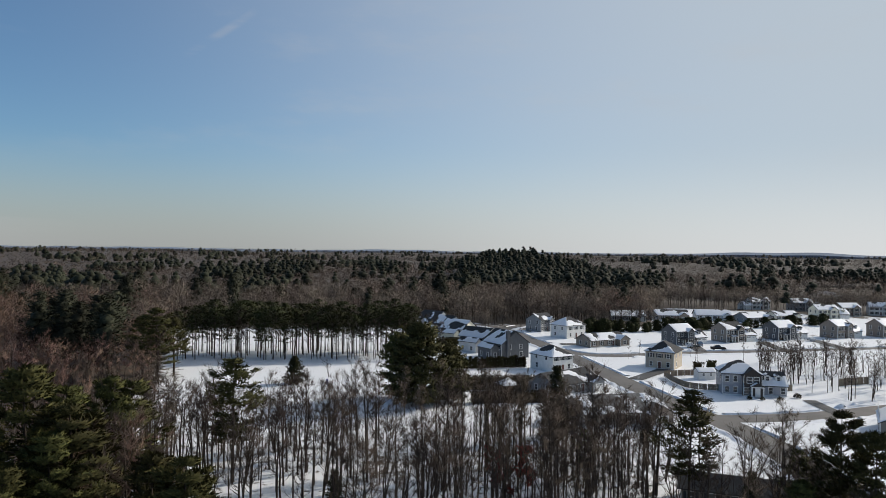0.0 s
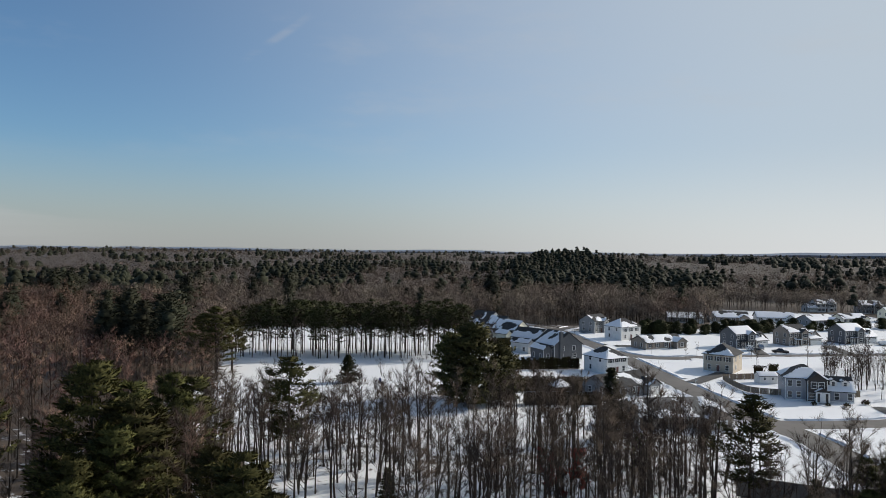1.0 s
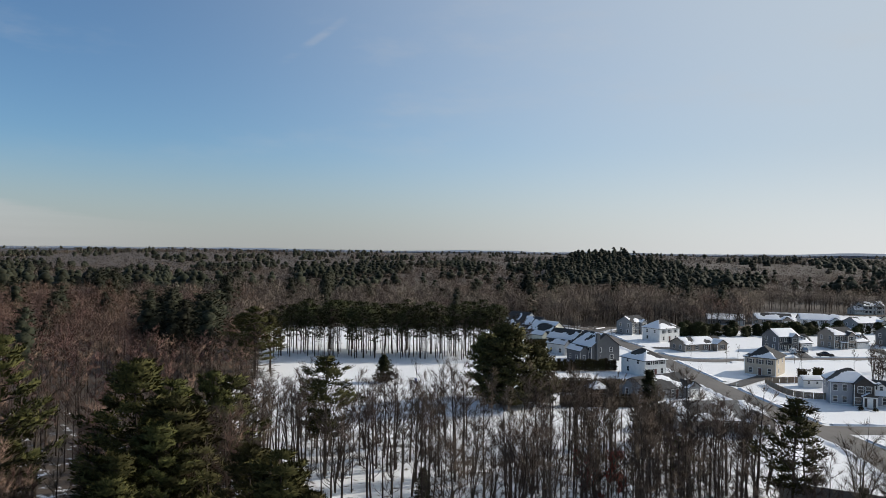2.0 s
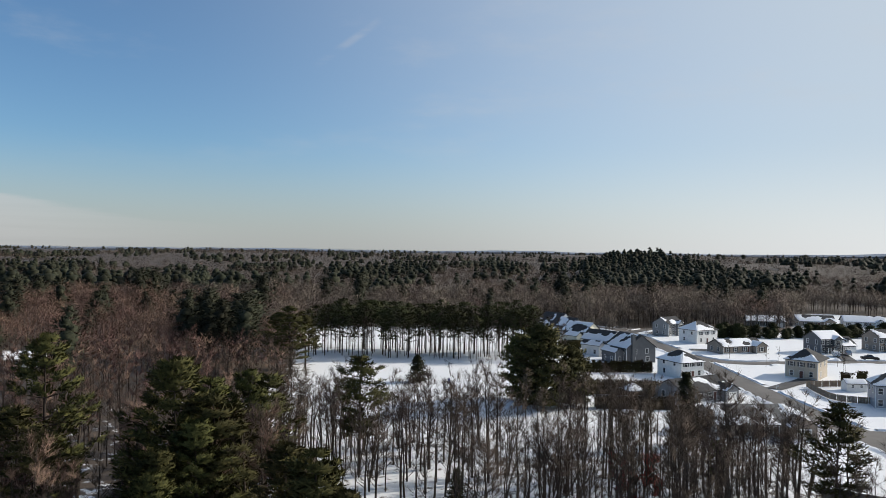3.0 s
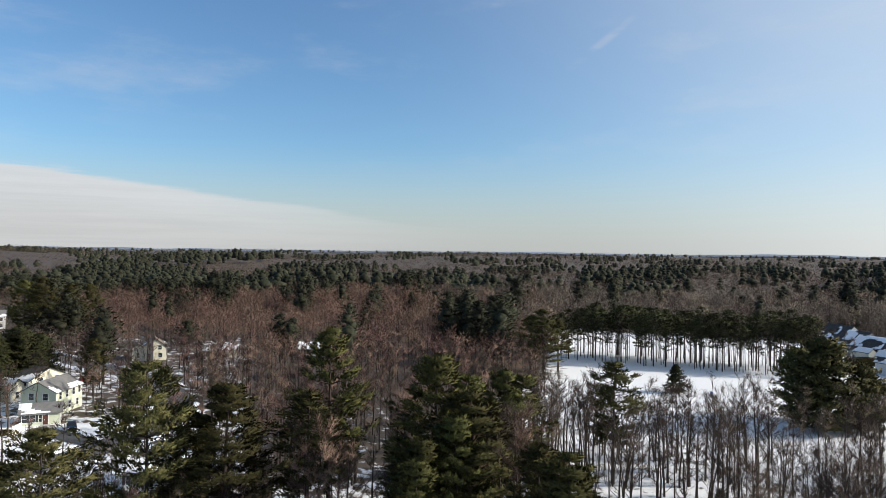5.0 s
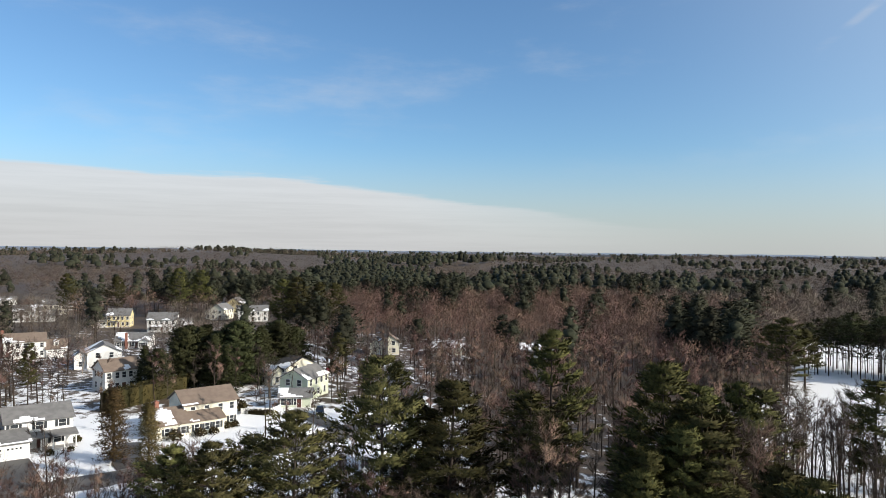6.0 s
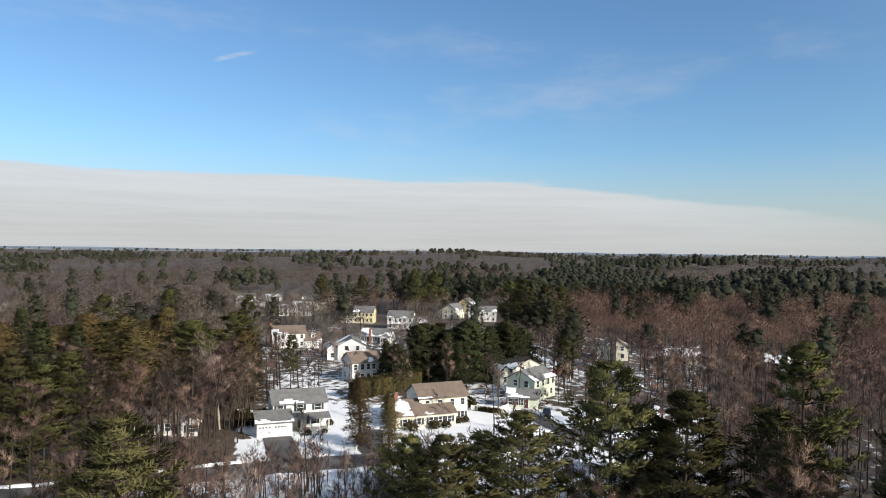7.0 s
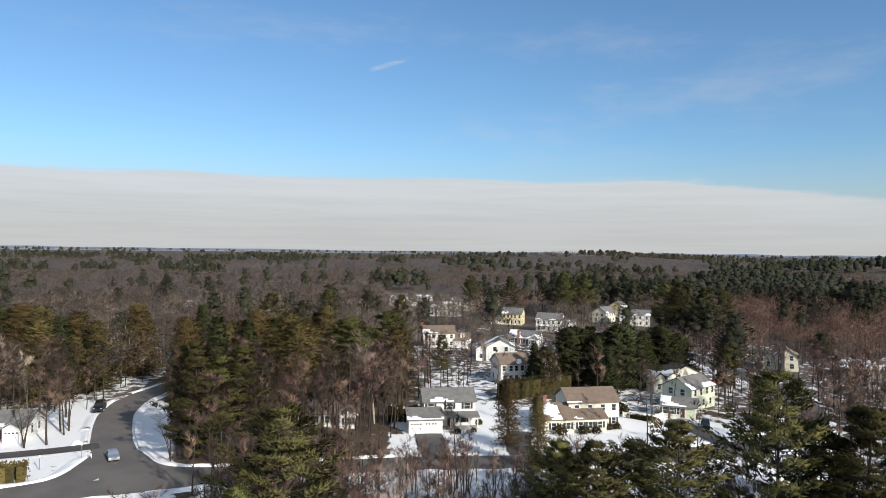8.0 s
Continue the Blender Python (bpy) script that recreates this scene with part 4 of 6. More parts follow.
def pine_tree(seed, h, r, whorls, per, clumps, blades, size, bottom=0.28, droop=0.05, cone=0.6, gap=0.25, stout=0.017, slim=0.17, lump=0.7):
    """Conifer: a trunk with boughs, and shoots of needles set along them in clumps."""
    rg, wood, leaf = random.Random(seed), Shape(), Shape()
    bend = Vector((rg.uniform(-1, 1), rg.uniform(-1, 1), 0)) * 0.02 * h
    trunk = [bend * (k / 5) ** 2 + Vector((0, 0, -0.3 + (h + 0.2) * k / 5)) for k in range(6)]
    wood.tube(trunk, [stout * h * (1.1 - k / 5) + 0.02 for k in range(6)], 6)
    for i in range(whorls):
        u = bottom + (0.99 - bottom) * (i + rg.uniform(-0.3, 0.3)) / (whorls - 1)
        u = min(max(u, bottom), 0.99)
        v = (u - bottom) / (1 - bottom)
        prof = (1 - v) ** cone * (0.55 + 0.45 * min(v * 5 + 0.25, 1)) + 0.05
        z = h * u
        for j in range(per):
            if rg.random() < gap:
                continue
            a = 6.283 * (j + rg.random()) / per + i * 2.4
            ln = r * prof * rg.uniform(0.6, 1.2)
            up = rg.uniform(0.05, 0.4) * (0.4 + v) - droop
            d = Vector((math.cos(a), math.sin(a), up))
            b0 = bend * u * u + Vector((0, 0, z))
            tip = b0 + d * ln
            wood.tube([b0, b0.lerp(tip, 0.5) + Vector((0, 0, -0.04 * ln)), tip], [0.03 + 0.008 * ln, 0.02 + 0.004 * ln, 0.008], 3, False)
            for c in range(clumps):
                s = 0.25 + 0.75 * (c + rg.random()) / clumps
                side = Vector((-d.y, d.x, 0)) * rg.uniform(-0.34, 0.34) * ln * (1.15 - s)
                p = b0.lerp(tip, s) + side + Vector((0, 0, rg.uniform(-0.1, 0.25)))
                bulge = Vector((p.x, p.y, 0)).normalized() + Vector((0, 0, 0.25 + 0.5 * v))
                for _ in range(blades):
                    dd = (d * 0.5 + Vector((rg.uniform(-1, 1), rg.uniform(-1, 1), rg.uniform(-0.35, 0.95)))).normalized() * size * rg.uniform(0.6, 1.25)
                    o = Vector((rg.uniform(-1, 1), rg.uniform(-1, 1), rg.uniform(-0.6, 0.6))) * size * lump
                    out = (bulge * 0.6 + o / (size * lump) * 0.75).normalized()
                    leaf.spray(p + o, dd, out + Vector((rg.uniform(-1, 1), rg.uniform(-1, 1), rg.uniform(-1, 1))) * 0.35, out, size * slim)
    return wood, leaf


def white_pine(seed, h, r, whorls, per, tufts, blades, size, bottom=0.15, gap=0.2, slim=0.15, stout=0.015, swell=0.35, stubs=0):
    """White pine: tiers of long boughs that turn up at the tip, with flat sprays of needle tufts and gaps between the tiers."""
    rg, wood, leaf = random.Random(seed), Shape(), Shape()
    bend = Vector((rg.uniform(-1, 1), rg.uniform(-1, 1), 0)) * 0.03 * h
    wood.tube([bend * (k / 5) ** 2 + Vector((0, 0, -0.3 + (h + 0.1) * k / 5)) for k in range(6)], [stout * h * (1.08 - k / 5) + 0.02 for k in range(6)], 6)
    for _ in range(stubs):
        u, a = rg.uniform(0.18, bottom + 0.1), rg.uniform(0, 6.283)
        b0 = bend * u * u + Vector((0, 0, h * u))
        wood.tube([b0, b0 + Vector((math.cos(a), math.sin(a), rg.uniform(-0.15, 0.35))) * rg.uniform(0.8, 2.2)], [0.045, 0.012], 3, False)
    for i in range(whorls):
        u = bottom + (0.985 - bottom) * min(max((i + rg.uniform(-0.25, 0.25)) / (whorls - 1), 0), 1)
        v = (u - bottom) / (1 - bottom)
        prof = (min(v / swell, 1) * 0.4 + 0.6) * (1 - max(v - swell, 0) / (1 - swell)) ** 0.75 + 0.05
        tier = rg.uniform(0.75, 1.15)
        for j in range(per):
            if rg.random() < gap:
                continue
            a = 6.283 * (j + rg.uniform(0, 0.8)) / per + i * 2.4
            ln = r * prof * tier * rg.uniform(0.55, 1.15)
            flat = Vector((math.cos(a), math.sin(a), 0))
            rise = 0.55 * v + rg.uniform(-0.12, 0.1)
            b0 = bend * u * u + Vector((0, 0, h * u))
            b1 = b0 + (flat + Vector((0, 0, rise - 0.1))) * ln * 0.55
            b2 = b0 + (flat + Vector((0, 0, rise + 0.12))) * ln
            wood.tube([b0, b1, b2], [0.035 + 0.009 * ln, 0.02 + 0.005 * ln, 0.01], 3, False)
            side = Vector((-flat.y, flat.x, 0))
            for c in range(max(int(tufts * (0.45 + 0.55 * ln / r)), 3)):
                s = 1.0 - 0.72 * (c / tufts) ** 0.9
                off = (rg.choice((-1, 1)) * rg.uniform(0.1, 1.0) * (0.12 + 0.42 * (1.05 - s)) * ln) if c else 0.0
                p = (b0.lerp(b1, s / 0.55) if s < 0.55 else b1.lerp(b2, (s - 0.55) / 0.45)) + side * off + flat * abs(off) * 0.35 + Vector((0, 0, rg.uniform(0.0, 0.22)))
                way = (flat + side * (off / ln) * 1.5 + Vector((0, 0, 0.45))).normalized()
                for _ in range(blades):
                    d = (way * 0.7 + Vector((rg.uniform(-1, 1), rg.uniform(-1, 1), rg.uniform(-0.35, 0.85)))).normalized() * size * rg.uniform(0.65, 1.25)
                    o = Vector((rg.uniform(-1, 1), rg.uniform(-1, 1), rg.uniform(-0.35, 0.35))) * size * 0.75
                    out = (flat * 0.85 + Vector((0, 0, 0.22)) + Vector((o.x, o.y, o.z * 1.6)) / size * 0.5).normalized()
                    leaf.spray(p + o, d, out + Vector((rg.uniform(-1, 1), rg.uniform(-1, 1), rg.uniform(-1, 1))) * 0.5, out, size * slim)
    return wood, leaf


STOCK = {}
SHAPES = {}


def stock(key, shapes, wood_mat, leaf_mat):
    STOCK[key] = shapes[0].mesh("trunk", wood_mat, True), shapes[1].mesh("crown", leaf_mat, True)
    SHAPES[key] = shapes


for k in range(8):
    stock(f"bare{k}", bare_tree(100 + k, 16, 4.0 + 0.5 * (k % 3), 18, 1150, 0.0135, 5, 1, 0.32 + 0.05 * (k % 4)), M_BARK, M_TWIG)
for k in range(3):
    stock(f"multi{k}", bare_tree(130 + k, 13, 4.4, 20, 800, 0.013, 5, 3 + k % 2), M_BARK, M_TWIG)
for k in range(4):
    stock(f"bud{k}", bare_tree(150 + k, 16, 4.8, 18, 1200, 0.019, 5, 1), M_BARK, M_REDTWIG)
for k in range(2):
    stock(f"pale{k}", bare_tree(170 + k, 16, 6.0, 28, 1600, 0.018, 5, 2), M_PALE, M_PALETWIG)
for k in range(5):
    stock(f"mid{k}", bare_tree(200 + k, 16, 4.6, 9, 300, 0.045, 3), M_BARK, M_TWIG)
for k in range(3):
    stock(f"midbud{k}", bare_tree(220 + k, 16, 4.8, 9, 520, 0.036, 3), M_BARK, M_REDTWIG)
for k in range(4):
    stock(f"pine{k}", white_pine(300 + k, 19, 6.0, 12, 7, 18, 11, 0.56, bottom=(0.2, 0.34, 0.26, 0.4)[k], gap=0.2), M_BARK, M_NEEDLE)
for k in range(2):
    stock(f"slim{k}", white_pine(320 + k, 17, 4.0, 14, 5, 12, 10, 0.58, bottom=0.34, stout=0.011, gap=0.25), M_BARK, M_NEEDLE)
for k in range(2):
    stock(f"spruce{k}", pine_tree(340 + k, 15, 3.6, 26, 8, 4, 7, 0.6, bottom=0.06, droop=0.3, cone=0.9, gap=0.1), M_BARK, M_SPRUCE)
for k in range(3):
    stock(f"bronze{k}", pine_tree(360 + k, 18, 4.4, 27, 8, 4, 10, 0.62, bottom=0.06, droop=0.22, cone=0.6, gap=0.12, lump=1.2, slim=0.13), M_BARK, M_OLIVE)
stock("broad0", pine_tree(380, 18, 8.6, 16, 10, 8, 10, 0.9, bottom=0.06, cone=0.42, gap=0.15, droop=0.0, slim=0.24, lump=0.9), M_BARK, M_NEEDLE)
for k in range(5):
    stock(f"rowpine{k}", white_pine(400 + k, 19, 4.6, 8, 5, 4, 6, 0.9, bottom=(0.5, 0.62, 0.56, 0.42, 0.66)[k], gap=0.15, stout=0.0085, swell=0.45, slim=0.16, stubs=14), M_BARK, M_SPRUCE)
for k in range(3):
    stock(f"near{k}", white_pine(430 + k, 19, 6.6, 14, 8, 20, 11, 0.56, bottom=0.08 + 0.05 * k, gap=0.12, swell=0.3), M_BARK, M_NEEDLE)
for k in range(3):
    stock(f"soft{k}", white_pine(450 + k, 17, 6.8, 12, 8, 22, 11, 0.54, bottom=0.06, gap=0.1, swell=0.5), M_BARK, M_SOFTPINE)
stock("dark0", pine_tree(381, 18, 8.0, 15, 9, 8, 9, 0.9, bottom=0.06, cone=0.42, gap=0.15, droop=0.0, slim=0.24, lump=0.9), M_BARK, M_SPRUCE)
stock("low0", pine_tree(390, 18, 8.6, 10, 8, 4, 7, 1.9, bottom=0.05, cone=0.45, gap=0.15, droop=0.0, slim=0.24, lump=0.9), M_BARK, M_SPRUCE)
stock("lone0", pine_tree(346, 7.5, 3.9, 13, 10, 6, 9, 0.5, bottom=0.03, droop=0.1, cone=0.7, gap=0.06, lump=0.6), M_BARK, M_SPRUCE)
stock("oak0", bare_tree(420, 8, 2.6, 14, 700, 0.08), M_BARK, M_DRYLEAF)

LABELS = {"bare": "leafless grey-brown tree standing in snow", "multi": "leafless many-stemmed tree standing in snow", "bud": "leafless tree with reddish budding twigs",
          "pale": "leafless tree with pale sunlit bark and twigs", "mid": "leafless grey-brown tree among others", "midbud": "leafless tree with reddish twigs among others",
          "pine": "tall dark green pine with layered boughs", "near": "broad green pine with full rounded crown", "soft": "broad pine with pale sunlit blue-green plumes", "slim": "slender pine with a bare lower trunk", "spruce": "dark conical spruce with dense boughs",
          "bronze": "tall conifer with bronzed yellow-green needles", "broad": "broad dark evergreen with a rounded spreading crown",
          "dark": "broad blackish-green evergreen in a dense group", "rowpine": "pine with a bare trunk and high crown in a row", "lone": "short broad spruce alone on a snowy field", "oak": "small oak that keeps its rusty dead leaves"}
FULL = {"pine": 19, "soft": 17, "near": 19, "slim": 17, "spruce": 15, "bronze": 18, "broad": 18, "dark": 18, "low": 18, "rowpine": 19, "multi": 13, "oak": 8, "lone": 7.5}
POOL = {}


def tree(kind, x, y, h, fat=1.0):
    """One tree by itself."""
    wood, crown = STOCK[kind]
    base = kind.rstrip("0123456789")
    k = h / FULL.get(base, 16)
    m = Matrix.LocRotScale((x, y, land(x, y)), Euler((0, 0, random.Random(int(x * 31 + y * 17)).uniform(0, 6.283))), (k * fat, k * fat, k))
    t = thing("tree", LABELS[base], "tree", m)
    part("trunk", wood, None, t)
    part("crown", crown, None, t)


def pooled(kind, x, y, h, fat=1.0):
    """A tree of a stand that nobody would count."""
    base = kind.rstrip("0123456789")
    POOL.setdefault(base, []).append((x, y, kind, h / FULL.get(base, 16), fat))


def standing(kind, az, r, top, fat=1.0):
    """A tree known by its heading, distance and the height of its top."""
    x, y = polar(az, r)
    tree(kind, x, y, top, fat)


# tall evergreens near the viewpoint
for kind, az, r, top, fat in [
        ("pine0", 39.6, 100, 25.5, 0.85), ("near1", 47.8, 86, 20.6, 1.1), ("soft0", 53.3, 87, 23.0, 0.85), ("slim0", 41.3, 90, 18.5, 1.5), ("near1", 30.6, 84, 23.8, 1.0), ("near0", 27.6, 80, 20.5, 1.25),
        ("pine1", 25.4, 96, 20.5, 0.75), ("slim1", 24.2, 97, 19.5, 1.3), ("near0", 20.3, 64, 18.6, 1.1), ("near1", 18.0, 62, 15.5, 0.9), ("near1", 22.5, 70, 17.5, 0.9), ("near1", 32.6, 70, 15.5, 0.9), ("near1", 29.0, 77, 18.5, 0.95), ("pine0", 28.2, 88, 21.0, 0.9), ("near1", 31.8, 75, 16.5, 0.9), ("near0", 33.4, 84, 14.0, 0.8), ("slim0", 16.6, 116, 19.0, 1.25), ("pine2", 22.2, 212, 19.5, 1.3),
        ("pine3", 21.0, 220, 16.0, 1.2), ("pine0", 23.2, 222, 17.0, 1.2), ("broad0", 1.6, 168, 18.6, 1.0), ("broad0", 3.4, 176, 15.5, 0.85), ("broad0", -0.6, 172, 13.5, 0.9), ("spruce0", -9.4, 142, 14.0, 1.2), ("near0", -29.8, 90, 19.0, 0.85), ("near1", -32.0, 86, 18.0, 1.0), ("near1", -27.6, 84, 12.5, 0.9), ("slim1", -27.3, 100, 12.0, 1.1), ("pine0", -34.5, 88, 17.0, 1.0),
        ("soft0", 91.6, 74, 20.0, 1.05), ("soft1", 95.5, 66, 14.5, 1.2), ("soft2", 69.6, 84, 14.0, 1.0), ("soft1", 66.6, 80, 15.3, 1.05), ("soft0", 64.3, 86, 14.0, 1.0), ("soft2", 60.4, 84, 17.0, 1.1), ("near0", 44.0, 74, 9.0, 1.2), ("slim1", 50.6, 92, 17.0, 1.3), ("bronze1", 71.2, 119, 12.5, 0.95),
        ("lone0", 11.9, 197, 7.2, 1.0), ("bronze0", 73.6, 133, 12.5, 1.2), ("near0", 98.4, 131, 20.0, 1.05), ("near1", 95.0, 136, 18.5, 0.95), ("slim1", 97.0, 133, 17.0, 1.3), ("slim1", 79.2, 190, 14.0, 0.9)]:
    standing(kind, az, r, top, fat)
rg = random.Random(77)
for i in range(20):
    az, r = rg.uniform(79.5, 92), rg.uniform(116, 152)
    x, y = polar(az, r)
    if road_gap(x, y) > 2 and all(math.hypot(x - hx, y - hy) > c - 3 for hx, hy, c in HOUSES):
        (tree if i % 3 == 0 else pooled)(rg.choice(("bud0", "bud2", "bare2", "bare6", "bud3")), x, y, rg.uniform(12.5, 18.5), rg.uniform(1.1, 1.5))
# dark evergreens behind the cream house, and the spruce rows by the side street
for i, (az, r, top) in enumerate([(68.8, 196, 15.5), (66.6, 192, 14.5), (64.8, 198, 16.5), (63.2, 200, 15.5), (61.6, 205, 15.0), (67.6, 205, 15.0), (70.6, 190, 11.0), (65.6, 186, 12.5), (60.4, 210, 13.5), (71.6, 196, 11.5)]):
    standing(("dark0", "spruce1", "dark0", "spruce0")[i % 4], az, r, top, (0.95, 1.35, 1.05, 1.4)[i % 4])
for i in range(8):
    standing(("spruce0", "dark0")[i % 2], 60.6 + 1.1 * i, 206 + 6 * math.sin(i * 2.1), 13.5 + 2 * math.sin(i * 1.3), (1.7, 1.0)[i % 2])
rg = random.Random(15)
for i in range(70):
    az, r = (rg.uniform(101.5, 117), rg.uniform(182, 225)) if i % 5 < 2 else (rg.uniform(82.5, 100.5), rg.uniform(172, 226))
    if road_gap(*polar(az, r)) < 3:
        continue
    kind = rg.choice(("bronze0", "bronze1", "bronze2", "bronze0", "bronze1", "spruce0", "pine3"))
    standing(kind, az, r, rg.uniform(14, 22) * (0.9 if az < 101 else 1.0), rg.uniform(1.2, 1.9))
for i in range(60):
    az, r = rg.uniform(80, 118), rg.uniform(128, 185)
    x, y = polar(az, r)
    if not (101 < az and r < 180) and road_gap(x, y) > 2.5 and all(math.hypot(x - hx, y - hy) > c for hx, hy, c in HOUSES):
        pooled(rg.choice(("bare0", "bare2", "bare4", "bud1", "bud2", "multi1")), x, y, rg.uniform(11, 18), rg.uniform(0.9, 1.25))
# the planted row of pines across the field
rg = random.Random(21)
for i in range(96):
    u = (i + 3.0 * rg.random()) / 97
    x, y = -91 + 82 * u, 231 + 8 * u + rg.uniform(-1.5, 22)
    (tree if i % 2 else pooled)(f"rowpine{rg.randrange(5)}", x, y, rg.uniform(13.5, 18.5), rg.uniform(0.8, 1.35))
for i in range(150):
    u = (i + rg.random()) / 150
    x, y = -98 + 99 * u, 232 + 8 * u + rg.uniform(-2, 26)
    pooled(f"mid{i % 5}", x, y, rg.uniform(9, 17), rg.uniform(0.6, 1.0))
# single leafless trees that stand out
for kind, az, r, top, fat in [("bare2", 6.0, 112, 19.0, 1.2), ("bare5", -12.6, 112, 20.5, 1.1), ("bare1", -17.2, 112, 17.5, 1.25), ("bare6", -20.3, 110, 16.0, 1.3), ("multi1", -23.9, 113, 15.0, 1.2), ("bare3", -26.5, 112, 15.0, 1.3), ("bare0", -10.2, 118, 16.0, 1.2), ("multi0", 9.2, 206, 5.5, 1.5), ("multi1", 6.2, 200, 8.0, 1.3), ("pale0", 84.6, 150, 19.0, 1.25), ("pale1", 83.8, 80, 14.0, 1.1), ("pale0", 87.0, 84, 10.5, 1.1), ("bare4", 80.0, 172, 17.0, 1.1), ("bare5", 81.0, 176, 15.0, 1.0),
                               ("bare6", 60.6, 173, 14.5, 1.2), ("multi2", 62.4, 178, 12.0, 1.2), ("pale1", 75.8, 228, 12.0, 0.9), ("oak0", -6.4, 95, 11.5, 1.2), ("oak0", -4.8, 98, 10.0, 1.1), ("bud0", -6.0, 101, 9.0, 1.0), ("pale1", 112.0, 184, 17.0, 1.1), ("bare1", 108.0, 186, 16.0, 1.2), ("bare4", 105.0, 182, 15.0, 1.2), ("pale0", 109.8, 183, 15.0, 1.0), ("bare3", 94.4, 96, 9.0, 1.1), ("bare7", 98.6, 92, 7.0, 1.2), ("bud0", 77.0, 118, 7.0, 1.2), ("bare0", 112.4, 150, 17.0, 1.3), ("bare2", 110.6, 158, 16.0, 1.3), ("bare5", 109.0, 165, 17.5, 1.2), ("bud1", 111.4, 168, 16.0, 1.3), ("bare7", 113.4, 160, 18.0, 1.2), ("bare3", 107.4, 172, 16.0, 1.3), ("multi1", 110.0, 149, 12.0, 1.2), ("bud1", 101.6, 84, 10.5, 1.2), ("bud2", 104.2, 87, 9.5, 1.2), ("multi0", 99.6, 80, 9.0, 1.1)]:
    standing(kind, az, r, top, fat)


def free(x, y, gap=3.0, front=42.0):
    """Whether a tree may stand here: off the roads, clear of houses and of the open ground before them."""
    if road_gap(x, y) < gap:
        return False
    r, az = math.hypot(x, y), azimuth(x, y)
    for hx, hy, c in HOUSES:
        d = math.hypot(x - hx, y - hy)
        if d < c:
            return False
        if d < c + front and front:
            hr, ha = math.hypot(hx, hy), azimuth(hx, hy)
            if ha < 83 and hr < 400 and r < hr and abs(az - ha) < math.degrees(c * 0.75 / hr):
                return False
    return True


# the open belt of leafless trees between viewpoint and field
rg = random.Random(8)
count = 0
while count < 235:
    az, r = rg.uniform(-34, 46), rg.uniform(78, 140) if rg.random() < 0.86 else rg.uniform(140, 158)
    x, y = polar(az, r)
    if (az > 4 and r > 143 and az < 21) or not free(x, y, 2.5, 0) or (az < -12 and r > 122):
        continue
    if az > 20 and rg.random() < 0.15:
        continue
    count += 1
    kind = rg.choice(("bare0", "bare1", "bare2", "bare3", "bare4", "bare5", "bare6", "bare7", "multi0", "bare3", "bare5"))
    if az > 22 and rg.random() < 0.4:
        kind = f"bud{rg.randrange(4)}"
    top = rg.uniform(12, 18.5) if r < 122 else rg.uniform(11, 16.0)
    if az < -10:
        top *= 0.85
    if az > 21:
        top *= 1.08
    (tree if r < 118 and count % 4 == 0 else pooled)(kind, x, y, top, rg.uniform(0.75, 1.15))
for kind, az, r, h, fat in (("slim1", -19.6, 104, 17.5, 1.2), ("spruce1", 8.6, 96, 7, 1.35), ("slim0", -11.6, 112, 9, 1.1), ("spruce0", -24.0, 98, 9, 1.2)):
    standing(kind, az, r, h, fat)
count = 0
while count < 85:
    az, r = rg.uniform(-34, 6), rg.uniform(86, 127)
    x, y = polar(az, r)
    if free(x, y, 2.5, 0):
        count += 1
        pooled(rg.choice(("bare0", "bare3", "bare5", "bare7", "multi0", "multi2")), x, y, rg.uniform(8, 15.5), rg.uniform(0.75, 1.1))
count = 0
while count < 60:
    az, r = rg.uniform(-16.5, -4), rg.uniform(84, 126)
    x, y = polar(az, r)
    if free(x, y, 2.0, 0):
        count += 1
        pooled(rg.choice(("bare0", "bare2", "bare3", "bare5", "multi0", "bare7")), x, y, rg.uniform(9, 15.5), rg.uniform(0.8, 1.15))
count = 0
while count < 34:
    az, r = rg.uniform(7, 23), rg.uniform(104, 142)
    x, y = polar(az, r)
    if free(x, y, 2.0, 0):
        count += 1
        (tree if count % 2 else pooled)(rg.choice(("bare0", "bare1", "bare4", "bare6", "multi0", "multi1")), x, y, rg.uniform(11, 16), rg.uniform(0.8, 1.2))
count = 0
while count < 75:
    az, r = rg.uniform(47, 61), rg.uniform(132, 235)
    x, y = polar(az, r)
    if free(x, y, 1.5, 0) and not (az > 56 and r < 172):
        count += 1
        pooled(rg.choice(("bud0", "bud2", "bare1", "bare6", "bud3", "multi1")), x, y, rg.uniform(9, 15), rg.uniform(0.9, 1.3))
for kind, az, r, top, fat in (("slim0", 57.0, 185, 15, 1.1), ("pine2", 60.2, 296, 25, 1.0), ("pine0", 58.6, 300, 23, 0.95), ("pine1", 61.4, 304, 24, 0.9), ("pine3", 57.2, 308, 22, 0.9), ("pine2", 69.2, 398, 26, 0.9), ("pine1", 67.6, 404, 25, 0.9), ("slim1", 82.6, 262, 20, 1.1), ("pine0", 88.4, 300, 20, 1.0), ("pine3", 93.0, 285, 19, 1.1), ("pine1", 73.6, 392, 22, 0.9), ("pine2", 76.8, 402, 23, 0.9)):
    standing(kind, az, r, top, fat)
count = 0
while count < 130:
    az, r = rg.uniform(68, 97), rg.uniform(80, 110)
    x, y = polar(az, r)
    if free(x, y, 1.5, 0):
        count += 1
        pooled(rg.choice(("bud0", "bud1", "bud2", "multi1")), x, y, rg.uniform(6.5, 9.5) if az < 80 else rg.uniform(7.5, 12), rg.uniform(0.8, 1.2))
